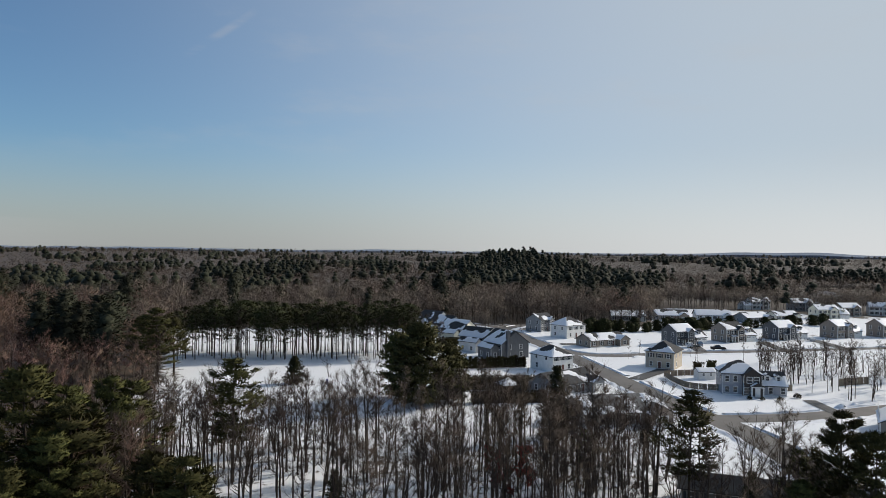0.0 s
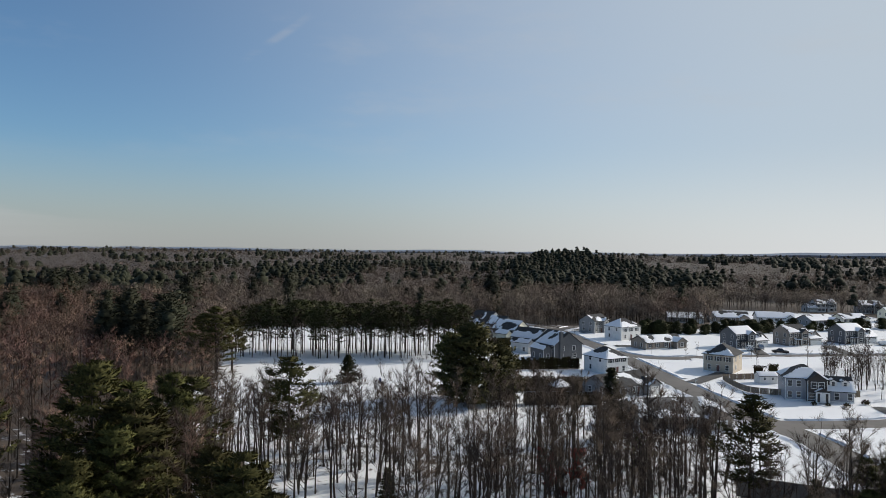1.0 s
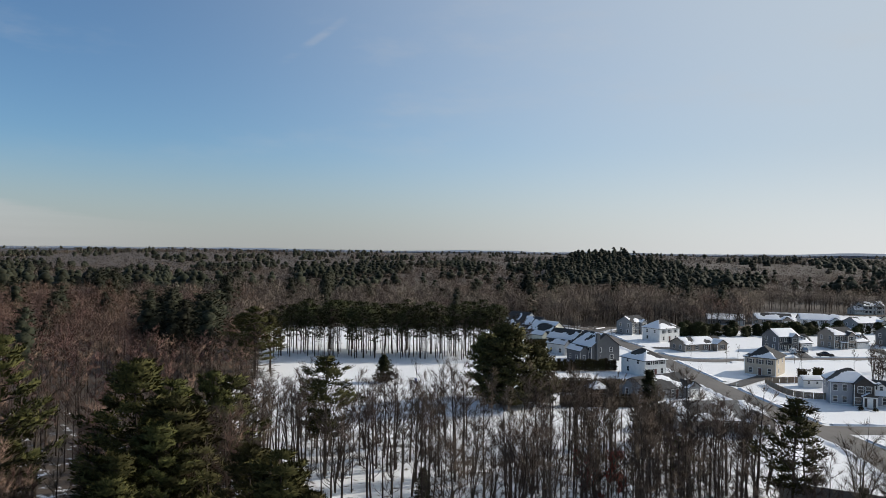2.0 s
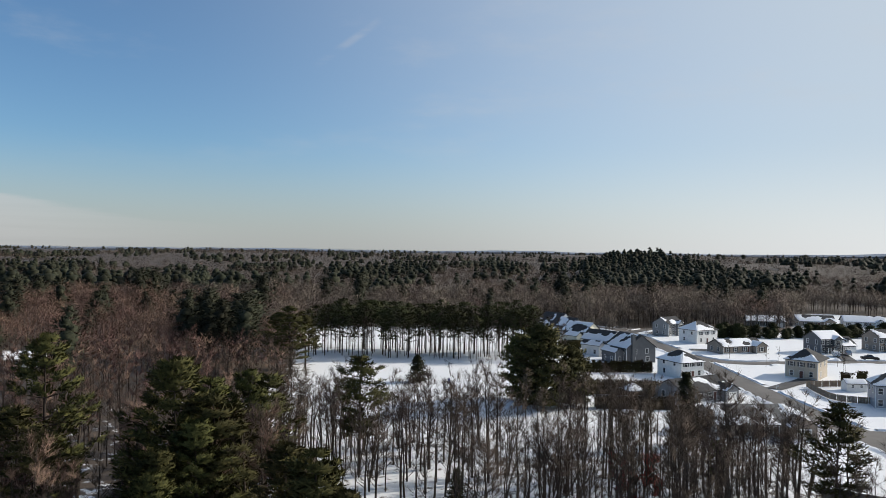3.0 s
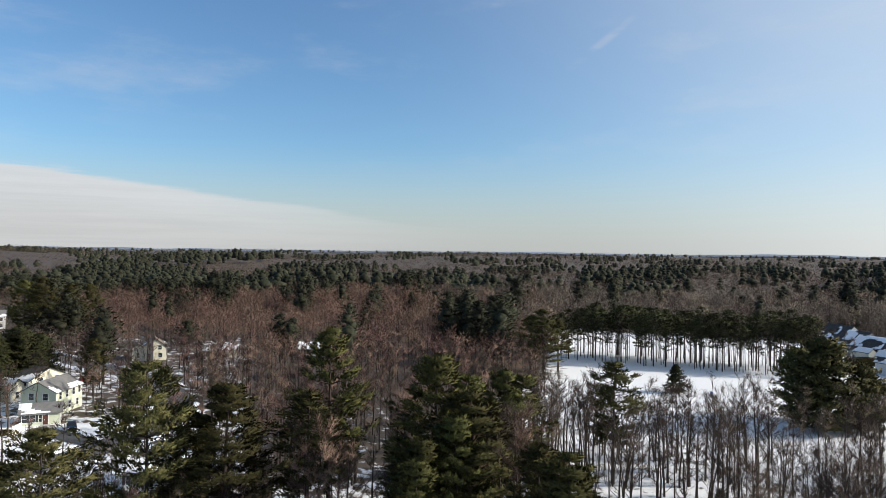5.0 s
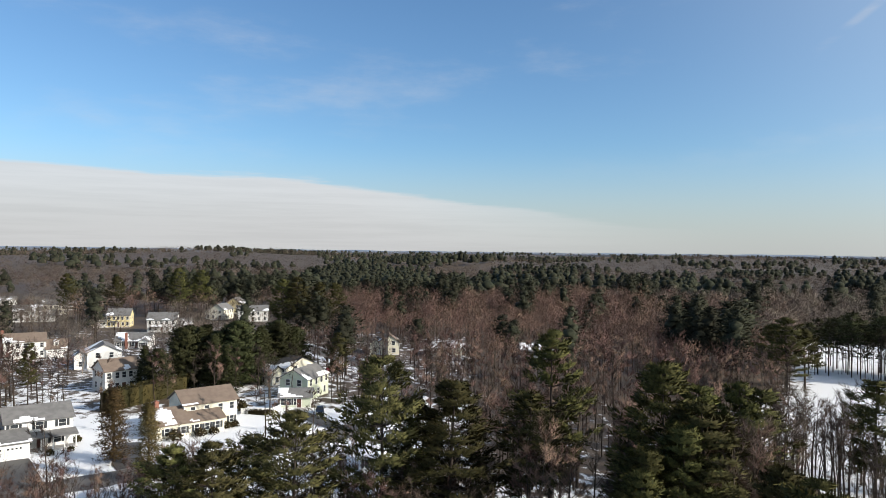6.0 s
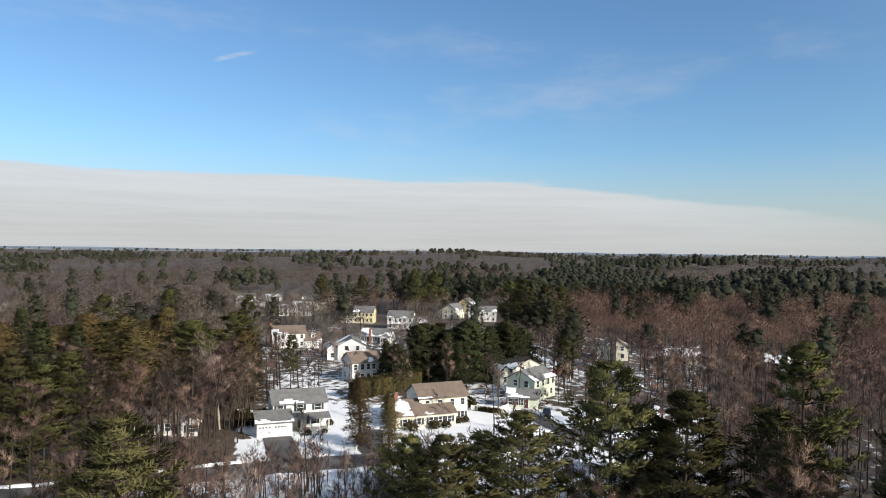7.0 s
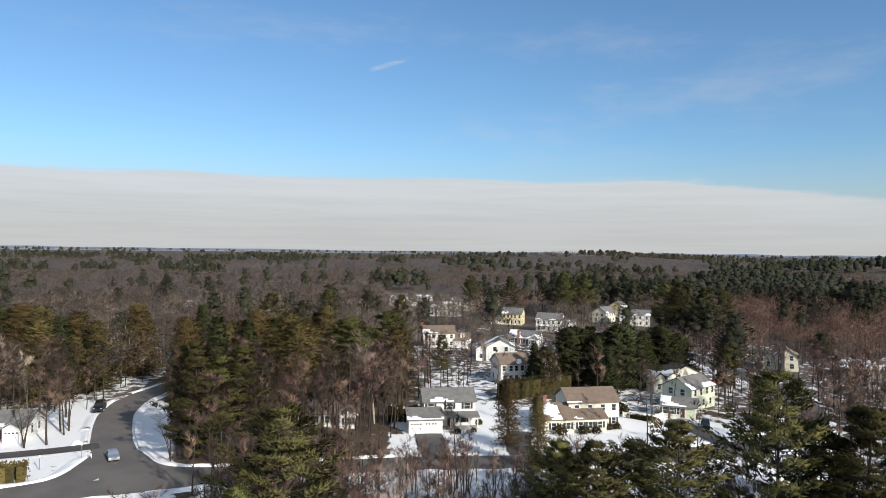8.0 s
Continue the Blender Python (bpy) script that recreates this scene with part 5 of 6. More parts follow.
# thicket along the bend of the side street, and the screen before its first house
count = 0
while count < 50:
    az, r = (rg.uniform(82, 100.5), rg.uniform(118, 185)) if count % 10 else (rg.uniform(106.8, 114), rg.uniform(142, 164))
    x, y = polar(az, r)
    if free(x, y, 2.0, 0):
        count += 1
        pooled(rg.choice(("bud0", "bud1", "bud3", "bare1", "bare5", "multi0", "multi2")), x, y, rg.uniform(9, 17), rg.uniform(1.0, 1.4))
# brush and small trees before the older houses
count = 0
while count < 190:
    az, r = rg.uniform(44, 116), rg.uniform(76, 113)
    x, y = polar(az, r)
    if not free(x, y, 2.0, 12) or 98.5 < az:
        continue
    count += 1
    low = 69 < az < 84
    (tree if count % 6 == 0 else pooled)(rg.choice(("bud0", "bud1", "bud2", "bare1", "multi0", "multi1", "multi2")), x, y, rg.uniform(4.5, 8.5) if low else rg.uniform(6, 13), rg.uniform(0.8, 1.2))
# saplings in the wet ground by the new houses
count = 0
while count < 130:
    az, r = rg.uniform(-35, -24.5), rg.uniform(193, 268)
    x, y = polar(az, r)
    if not free(x, y, 2.0, 0) or r < 196 + (az + 35) * 2:
        continue
    count += 1
    pooled(rg.choice(("bare0", "bare1", "bare2", "bare5", "multi0", "multi2")), x, y, rg.uniform(6, 12.0), rg.uniform(0.9, 1.2))
# yard trees of the new development
for x, y, h in ((72, 254, 6), (66, 246, 7), (86, 236, 9), (88, 240, 8), (104, 240, 9), (112, 246, 8), (58, 262, 6), (34, 300, 6), (120, 256, 7), (90, 252, 7), (125, 246, 8), (44, 222, 5)):
    tree(f"mid{int(x) % 5}", x, y, h, 0.8)
# the belt of low pines behind the first street
rg = random.Random(33)
for i in range(26):
    u = i / 25
    pooled("low0", 68 + 62 * u + rg.uniform(-2, 2), 322 + 22 * u + rg.uniform(-5, 9), rg.uniform(3.6, 6.2), rg.uniform(1.1, 1.7))
for i in range(26):
    u = i / 25
    pooled("low0", 112 + 95 * u + rg.uniform(-2, 2), 338 + 36 * u + rg.uniform(-4, 6), rg.uniform(3.2, 5.6), rg.uniform(1.1, 1.7))


# ---- woods ----
def mesh_arrays(shapes):
    """Triangles of a tree's shapes: points, corners, and which shape each belongs to."""
    vs, ns, fs, ms, n = [], [], [], [], 0
    for k, s in enumerate(shapes):
        vs += s.v
        ns += s.n
        for f in s.f:
            for i in range(1, len(f) - 1):
                fs.append((n + f[0], n + f[i], n + f[i + 1]))
                ms.append(k)
        n += len(s.v)
    return np.array(vs, dtype=np.float32), np.array(ns, dtype=np.float32), np.array(fs, dtype=np.int32), np.array(ms, dtype=np.int32)


def wood_of(name, label, spots, kinds, mats):
    """One joined stand of trees; spots: x, y, kind, height factor, width factor."""
    if not spots:
        return
    vs, ns, fs, ms, ts, n = [], [], [], [], [], 0
    rg = np.random.RandomState(len(spots))
    for x, y, kind, k, fat in spots:
        v, o, f, m = kinds[kind]
        a = rg.uniform(0, 6.283)
        ns.append(np.stack((math.cos(a) * o[:, 0] - math.sin(a) * o[:, 1], math.sin(a) * o[:, 0] + math.cos(a) * o[:, 1], o[:, 2]), 1))
        c, s = math.cos(a) * k * fat, math.sin(a) * k * fat
        w = np.empty_like(v)
        w[:, 0], w[:, 1], w[:, 2] = x + c * v[:, 0] - s * v[:, 1], y + s * v[:, 0] + c * v[:, 1], land(x, y) + k * v[:, 2]
        vs.append(w), fs.append(f + n), ms.append(m), ts.append(np.full(len(v), rg.uniform(0, 1), dtype=np.float32))
        n += len(v)
    vs, ns, fs, ms, ts = np.concatenate(vs), np.concatenate(ns), np.concatenate(fs), np.concatenate(ms), np.concatenate(ts)
    me = bpy.data.meshes.new(name)
    me.vertices.add(len(vs))
    me.vertices.foreach_set("co", vs.ravel())
    me.loops.add(len(fs) * 3)
    me.loops.foreach_set("vertex_index", fs.ravel())
    me.polygons.add(len(fs))
    me.polygons.foreach_set("loop_start", np.arange(0, len(fs) * 3, 3, dtype=np.int32))
    for m in mats:
        me.materials.append(m)
    me.polygons.foreach_set("material_index", ms)
    me.attributes.new("custom_normal", "FLOAT_VECTOR", "POINT").data.foreach_set("vector", ns.astype(np.float32).ravel())
    me.attributes.new("tint", "FLOAT", "POINT").data.foreach_set("value", ts)
    me.update(calc_edges=True)
    tagged(new(name, me), label, "woods", kind="stuff")


HEART = [(0, 0, 1.0)] + [(math.cos(a) * 0.9, math.sin(a) * 0.9, z) for z, o in ((0.35, 0.0), (-0.45, 0.6)) for a in (o, o + 1.257, o + 2.513, o + 3.77, o + 5.027)]
HEART_FACES = [(0, 1 + i, 1 + (i + 1) % 5) for i in range(5)] + [(1 + i, 6 + i, 1 + (i + 1) % 5) for i in range(5)] + [(1 + (i + 1) % 5, 6 + i, 6 + (i + 1) % 5) for i in range(5)]


def heart_at(crown, rg, core, size, flat, main, lift):
    """The dense middle of a lump of crown."""
    base, turn = len(crown.v), rg.uniform(0, 6.283)
    for o in HEART:
        o = Vector((o[0] * math.cos(turn) - o[1] * math.sin(turn), o[0] * math.sin(turn) + o[1] * math.cos(turn), o[2]))
        crown.v.append(tuple(core + Vector((o.x, o.y, o.z * flat)) * size * rg.uniform(0.75, 1.2)))
        crown.n.append(tuple((o * 0.7 + main * 0.45 + Vector((0, 0, lift))).normalized()))
    crown.f += [tuple(base + i for i in f) for f in HEART_FACES]


def brush_tree(seed, h, r, lumps, per, long, wide, low, limbs):
    """A leafless tree seen from afar: limbs that fan upward into lumps of fine rising twigs."""
    rg, wood, crown = random.Random(seed), Shape(), Shape()
    if limbs:
        wood.tube([(0, 0, -0.5), (0.1, 0.05, h * 0.5), (0, 0, h * 0.85)], [0.0075 * h, 0.0055 * h, 0.02], 3, False)
    for k in range(lumps):
        a, e = k * 2.4 + rg.uniform(-0.5, 0.5), math.asin(rg.uniform(-0.55, 1.0))
        q, z = 0.64 * r * math.cos(e), h * (0.5 + low / 2) + h * (0.36 - low * 0.3) * math.sin(e)
        size = r * rg.uniform(0.36, 0.56)
        core = Vector((math.cos(a) * q, math.sin(a) * q, z))
        main = Vector((core.x, core.y, (core.z - h * 0.5) * 0.7)).normalized()
        if limbs:
            wood.tube([(0, 0, h * rg.uniform(0.3, 0.5)), core], [0.0042 * h, 0.012], 3, False)
        for _ in range(per):
            o = Vector((rg.gauss(0, 1), rg.gauss(0, 1), rg.gauss(0.2, 1))).normalized()
            c = core + o * size * rg.uniform(0.35, 1.05) ** 0.6
            out = (o * 0.35 + main * 0.85 + Vector((0, 0, 0.1))).normalized()
            d = (o * 0.75 + main * 0.35 + Vector((rg.uniform(-0.8, 0.8), rg.uniform(-0.8, 0.8), 0.45))).normalized() * long * rg.uniform(0.6, 1.3)
            crown.spray(c - d * 0.4, d, out + Vector((rg.uniform(-1, 1), rg.uniform(-1, 1), rg.uniform(-1, 1))) * 0.6, out, wide * rg.uniform(0.6, 1.2))
    return mesh_arrays((wood, crown))


def tier_pine(seed, h, r, tiers, per, long, wide, low, heart, trunk):
    """A pine seen from afar: uneven tiers with upturned rims round a trunk, narrowing to a blunt top."""
    rg, wood, crown = random.Random(seed), Shape(), Shape()
    if trunk:
        wood.tube([(0, 0, -0.5), (0.1, 0.05, h * 0.55), (0, 0, h * 0.93)], [0.012 * h, 0.008 * h, 0.03], 4, False)
    for k in range(tiers):
        u = (k + rg.uniform(0.0, 0.7)) / tiers
        rad = r * ((1 - u) ** 0.48 * min(0.7 + 1.2 * u, 1) * rg.uniform(0.65, 1.2) + 0.06)
        a = rg.uniform(0, 6.283)
        core = Vector((math.cos(a), math.sin(a), 0)) * rad * 0.25 + Vector((0, 0, h * (low + (0.93 - low) * u)))
        main = Vector((0, 0, 0.4))
        if heart:
            heart_at(crown, rg, core, rad * heart, 0.95, main, 0.12)
        for i in range(per):
            w = 6.283 * (i + rg.random()) / per
            o = Vector((math.cos(w), math.sin(w), 0))
            c = core + o * rad * rg.uniform(0.25, 0.95) + Vector((0, 0, rg.uniform(-0.4, 0.45) * rad))
            out = (o * 0.6 + Vector((rg.uniform(-0.4, 0.4), rg.uniform(-0.4, 0.4), rg.uniform(0.0, 0.9)))).normalized()
            d = (o * 0.8 + Vector((rg.uniform(-0.7, 0.7), rg.uniform(-0.7, 0.7), rg.uniform(0.0, 0.7)))).normalized() * long * rg.uniform(0.6, 1.3)
            crown.spray(c - d * 0.4, d, out + Vector((rg.uniform(-1, 1), rg.uniform(-1, 1), rg.uniform(-1, 1))) * 0.6, out, wide * rg.uniform(0.6, 1.2))
    return mesh_arrays((wood, crown))


MIDK = {f"b{k}": brush_tree(500 + k, 17, 5.6, 10, 26, 1.7, 0.055, (0.25, 0.15, 0.35)[k % 3], True) for k in range(6)}
MIDP = {f"p{k}": tier_pine(520 + k, 20, 6.0, 12, 60, 1.2, 0.16, (0.2, 0.36, 0.28, 0.44)[k], 0.38, True) for k in range(4)}
FARK = {f"b{k}": brush_tree(540 + k, 16, 6.4, 6, 10, 2.0, 0.15, 0.2, False) for k in range(5)}
FARP = {f"p{k}": tier_pine(560 + k, 19, 5.6, 5, 12, 1.7, 0.28, 0.3, 0.72, False) for k in range(4)}
DISK = {f"b{k}": brush_tree(580 + k, 16, 11.0, 4, 7, 2.8, 0.34, 0.2, False) for k in range(4)}
DISP = {f"p{k}": tier_pine(590 + k, 17, 8.5, 3, 6, 2.2, 0.45, 0.35, 0.8, False) for k in range(4)}


def evergreen_share(x, y):
    """How much of the wood is evergreen here: clumps and whole stands."""
    az, r = azimuth(x, y), math.hypot(x, y)
    n = noise.noise(Vector((x / 90.0, y / 90.0, 3.0))) + 0.2 * noise.noise(Vector((x / 35.0, y / 35.0, 8.0)))
    n += 0.9 * noise.noise(Vector((x / 240.0, y / 240.0, 5.0)))
    s = 0.1 + 1.05 * n
    for ca, cr, wa, wr, add in ((29, 250, 4, 30, 0.9), (59.5, 300, 2.2, 16, 1.2), (65, 450, 8, 70, 0.8), (54, 500, 7, 90, 0.5), (69, 330, 9, 60, -0.4), (34, 600, 12, 120, 0.8), (75, 1200, 9, 200, 0.2), (97, 850, 20, 420, -0.45), (-6, 1050, 3, 90, 1.0), (47, 1350, 3.5, 100, 0.4), (58, 800, 10, 260, 0.35), (-16, 430, 26, 90, -1.3), (26, 340, 7, 60, -0.7), (39, 330, 9, 130, -0.8), (10, 420, 10, 90, -0.6), (-20, 470, 12, 90, -0.5)):
        s += add * math.exp(-((az - ca) / wa) ** 2 - ((r - cr) / wr) ** 2)
    return max((s - 0.36) * 6.0, 0.025 if r < 700 else 0.0) * (1.0 - 0.75 * smooth(r, 1200, 2400))


def red_share(x, y):
    az, r = azimuth(x, y), math.hypot(x, y)
    return 0.24 + 0.75 * math.exp(-((az - 44) / 17) ** 2 - ((r - 280) / 190) ** 2) + 0.05 * math.exp(-((az - 88) / 20) ** 2 - ((r - 400) / 250) ** 2) + 0.4 * noise.noise(Vector((x / 70.0, y / 70.0, 1.0)))


def wooded(x, y):
    """Share of spots that carry a tree."""
    az, r = uneven(x, y)
    if in_field(x, y):
        return 0.0
    if az < 1.5:
        return 1.0 if r > 372 or (az > -9 and r > 335) else 0.0
    if az < 22:
        return 1.0 if r > 333 else 0.0
    if az < 50:
        return 1.0 if r > 160 else 0.6
    if 69 < az < 84 and 380 < r < 640:
        return 0.42
    if r > 520:
        return 1.0
    if az < 62 and r > 290:
        return 0.95
    if az < 60 and r > 170:
        return 0.75
    if az < 79 and r < 430:
        return 0.34 if r < 220 else 0.5
    if az > 101 and r < 178:
        return 0.0
    return 0.85 if r > 185 or az > 81 else 0.5


def scatter(r0, r1, cell, seed, az0=-48.0, az1=126.0, front=42.0):
    """Uneven spots at about one a cell in a sector."""
    rg, r = random.Random(seed), r0
    while r < r1:
        n = int(radians(az1 - az0) * r / cell)
        for i in range(n):
            az, rr = az0 + (az1 - az0) * (i + rg.random()) / n, r + cell * rg.uniform(-0.5, 0.5)
            x, y = polar(az, rr)
            if rg.random() < wooded(x, y) and (rr > 700 or free(x, y, 3.0, front)):
                yield x, y, rr, az, rg
        r += cell


# nearer woods
for x, y, r, az, rg in scatter(112, 205, 6.0, 71, front=26):
    if az < 22 and r < 333:
        continue
    share = evergreen_share(x, y)
    if az < 46 and rg.random() < share - 0.12:
        pooled(rg.choice(("rowpine0", "slim1", "bronze0")), x, y, rg.uniform(12, 18), rg.uniform(0.8, 1.1))
    elif rg.random() < red_share(x, y):
        pooled(f"midbud{rg.randrange(3)}", x, y, rg.uniform(10, 16), rg.uniform(0.85, 1.2))
    else:
        pooled(f"mid{rg.randrange(5)}", x, y, rg.uniform(10, 16), rg.uniform(0.8, 1.15))


def fill(name, r0, r1, cell, seed, bare, pine, front, lift=1.0, mats=None, even=0.0):
    sets = {"bare": [], "red": [], "pine": []}
    for x, y, r, az, rg in scatter(r0, r1, cell, seed, -42.0, 120.0, front=front):
        hill = 1 + 0.3 * (1 - even) * noise.noise(Vector((x / 260.0, y / 260.0, 2.0)))
        if rg.random() < evergreen_share(x, y):
            sets["pine"].append((x, y, rg.choice(list(pine)), lift * rg.uniform(0.7 + 0.2 * even, 1.25 - 0.2 * even) * hill, rg.uniform(0.85, 1.3)))
        else:
            sets["red" if rg.uniform(0.3, 0.6) < red_share(x, y) else "bare"].append((x, y, rg.choice(list(bare)), lift * rg.uniform(0.55, 0.98) * hill * (1 + 0.22 * noise.noise(Vector((x / 45.0, y / 45.0, 6.0)))), rg.uniform(0.85, 1.35)))
    wood_of(name + "_bare_woods", "leafless grey-brown woods standing in snow", sets["bare"], bare, (M_BARK, M_FARBARE) if not mats else mats[0])
    wood_of(name + "_budding_woods", "leafless woods with reddish budding crowns", sets["red"], bare, (M_BARK, M_FARRED) if not mats else mats[1])
    wood_of(name + "_evergreens", "stand of dark green pines in the woods", sets["pine"], pine, (M_BARK, M_FARPINE))


fill("nearer", 205, 460, 6.1, 81, MIDK, MIDP, 40)
# young growth along the edge of the woods behind the lots and the field
under = [(x, y, f"b{rg.randrange(4)}", rg.uniform(0.3, 0.6), rg.uniform(1.0, 1.5)) for x, y, r, az, rg in scatter(335, 420, 7.0, 91, az0=-40.0, az1=24.0, front=0)]
wood_of("woodland_understorey", "leafless saplings and brush at the wood's edge", under, MIDK, (M_BARK, M_FARBARE))
edge = [(x, y, f"b{rg.randrange(6)}", rg.uniform(0.6, 0.95), rg.uniform(0.9, 1.3)) for x, y, r, az, rg in scatter(372, 560, 5.6, 92, az0=-40.0, az1=2.0, front=0)]
wood_of("woodland_edge", "leafless grey-brown trees at the edge of the woods", edge, MIDK, (M_BARK, M_FARBARE))
FAR_MATS = ((M_CANOPY, M_CANOPY), (M_REDCANOPY, M_REDCANOPY))
fill("middle", 460, 1050, 10.2, 82, FARK, FARP, 12, 1.0, FAR_MATS)
fill("distant", 1050, 2400, 23, 83, DISK, DISP, 0, 1.0, FAR_MATS, 0.3)
fill("farthest", 2400, 4700, 56.0, 84, DISK, DISP, 0, 1.1, FAR_MATS, 0.9)
WORDS = {"bare": "loose stand of leafless grey-brown trees in snow", "multi": "loose stand of leafless many-stemmed trees", "bud": "loose stand of reddish budding trees",
         "mid": "stand of leafless trees with thin trunks", "midbud": "stand of leafless trees with reddish crowns", "slim": "stand of slender dark pines",
         "low": "belt of low dark spreading evergreens", "spruce": "belt of low dark conical spruces",
         "bronze": "stand of bronzed yellow-green conifers", "rowpine": "stand of high-crowned dark pines"}
for base, spots in POOL.items():
    mats = [m.materials[0] for m in STOCK[spots[0][2]]]
    wood_of(base + "_stand", WORDS[base], spots, {k: mesh_arrays(SHAPES[k]) for k in SHAPES if k.rstrip("0123456789") == base}, mats)


# ---- yards and small things ----
def hedge(label, line, wide, tall, mat=None, step=0.42):
    """A clipped evergreen hedge: a core with a ragged skin of shoots."""
    s, rg = Shape(), random.Random(int(line[0][0] * 10) + 7)
    pts = along(line, step)
    for p, d in pts:
        n = Vector((-d.y, d.x, 0))
        for _ in range(26):
            v, u = rg.uniform(0.02, 1.0), rg.choice((-1, 1)) * rg.uniform(0.75, 1.0)
            if rg.random() < 0.35:
                v, u = rg.uniform(0.94, 1.05), rg.uniform(-1, 1)
            c = p + n * u * wide / 2 + d * rg.uniform(-0.3, 0.3) + Vector((0, 0, v * tall))
            out = (n * u + Vector((0, 0, v)) + Vector((rg.uniform(-1, 1), rg.uniform(-1, 1), rg.uniform(-0.4, 1))) * 0.7).normalized() * 0.42
            w = out.cross(Vector((rg.uniform(-1, 1), rg.uniform(-1, 1), rg.uniform(-1, 1)))).normalized() * 0.15
            s.face(c - w, c + w, c + out)
    for (p, d), (q, e) in zip(pts[::3], pts[3::3]):
        n = Vector((-d.y, d.x, 0)) * wide * 0.4
        a, b, c2, f = p - n, p + n, q + n, q - n
        t = Vector((0, 0, tall * 0.93))
        s.face(a, a + t, f + t, f).face(b, c2, c2 + t, b + t).face(a + t, b + t, c2 + t, f + t)
    return solid("hedge", s, mat or M_HEDGE, label, "hedge")


hedge("long dark clipped hedge beside a snowy lawn", [(3.5, 187), (15, 188.5), (26, 189)], 2.2, 3.4)
hedge("dark clipped hedge between snowy gardens", [(7.5, 170.5), (16, 172), (26, 173)], 2.4, 2.6)
hedge("short dark hedge at the end of a lawn", [(-2.0, 276), (9, 279)], 2.0, 2.6)
hedge("tall dark hedge behind the cream house", [(-168, 47), (-172, 56), (-178, 69.5)], 2.6, 4.6)
hedge("clipped brown-green hedge block beside the road", [(-121, -55), (-120.5, -46), (-121.2, -43.6)], 3.0, 2.6, M_OLIVE)
hedge("low dark hedge along the garden fence", [(-147.5, 70.5), (-142, 75)], 1.0, 0.9)

# columnar evergreens in a row behind the grey houses, and beside the white house
COLUMN = pine_tree(640, 3.4, 0.62, 12, 6, 3, 5, 0.45, bottom=0.03, droop=-0.6, cone=0.5, gap=0.02)
COL_WOOD, COL_LEAF = COLUMN[0].mesh("trunk", M_BARK), COLUMN[1].mesh("crown", M_HEDGE)
rg = random.Random(4)


def column(x, y, h, label, group):
    k = h / 3.4
    t = thing("columnar_evergreen", label, "evergreen shrub", Matrix.LocRotScale((x, y, 0), Euler((0, 0, rg.uniform(0, 6))), (k ** 0.5, k ** 0.5, k)), group)
    part("trunk", COL_WOOD, None, t)
    part("crown", COL_LEAF, None, t)


for i in range(25):
    u = i / 24
    column(4.5 + 22 * u, 218.5 + 5.5 * u + rg.uniform(-0.2, 0.2), rg.uniform(2.7, 3.7), "narrow dark evergreen in a close row", "row of narrow evergreens")
for i in range(7):
    column(-150.0 + 0.25 * i, 17.5 + 1.1 * i, rg.uniform(2.4, 3.4), "narrow green evergreen beside the white house", "evergreens beside the white house")


def plank_fence(label, line, tall, mat=None, rail=True):
    """Board fence: posts, rails and boards as parts of each bay."""
    pts = [p for p, _ in along(line, 2.4)]
    fe = thing("fence", label, "fence", Matrix())
    board = Shape().box(-0.07, 0.07, -0.012, 0.012, 0.08, tall, 0.004).mesh("board", mat or M_FENCE)
    for p, q in zip(pts, pts[1:]):
        d = q - p
        if d.length < 0.3:
            continue
        a = math.degrees(math.atan2(d.y, d.x))
        part("post", Shape().box(-0.06, 0.06, -0.06, 0.06, 0.0, tall + 0.1, 0.01), mat or M_FENCE, fe, "", pose(p.x, p.y, 0, 0, 0, a))
        part("rail", Shape().box(0.07, d.length - 0.07, 0.013, 0.06, tall - 0.4, tall - 0.3).box(0.07, d.length - 0.07, 0.013, 0.06, 0.3, 0.4), mat or M_FENCE, fe, "", pose(p.x, p.y, 0, 0, 0, a))
        n = int((d.length - 0.14) / 0.3)
        for k in range(n):
            w = p + d.normalized() * (0.22 + 0.3 * k)
            ob = part("board", board, None, fe, "", pose(w.x, w.y, 0, 0, 0, a))
            ob.scale = (2.05, 1, 1)


plank_fence("weathered brown board fence round a garden", [(67.2, 209), (67.0, 200), (68.0, 192), (73, 190.2), (76.5, 190.0)], 1.7)
plank_fence("weathered brown board fence behind a shed", [(67.2, 210.5), (74, 212.5), (80, 214.5), (88, 216)], 1.8)
plank_fence("brown board fence behind the dormered house", [(92, 189.5), (96, 190.0)], 1.8)
plank_fence("grey board fence beside the saplings", [(113, 198), (118, 200), (124, 202)], 2.2)
plank_fence("white board fence across a snowy garden", [(-147, 70), (-142.5, 75.5), (-146, 79.5)], 1.3, M_TRIM)


def shed(label, x, y, turn, w, d, h, wall, mat, snow=1.0):
    ho = thing("shed", label, "shed", pose(x, y, 0, 0, 0, turn))
    b = block(ho, -w / 2, w / 2, -d / 2, d / 2, h, wall, "gx", 0.55, mat, snow, 0.25)
    window(ho, b, "f", 0.28, 1.5, 0.6, 0.7)
    window(ho, b, "f", 0.72, 1.5, 0.6, 0.7)
    part("door", Shape().box(-0.8, 0.8, -0.05, 0.02, 0.05, 1.95, 0.01), M_TRIM, ho, "", on_side(b, "r", 0.5, 0))


shed("small white shed with a snowy roof in a fenced garden", 78.5, 208.0, 5, 5.2, 3.4, 2.2, "white", "grey")
shed("small grey shed among bare trees", -250.0, 60.0, 70, 4.0, 3.0, 2.2, "grey", "grey")


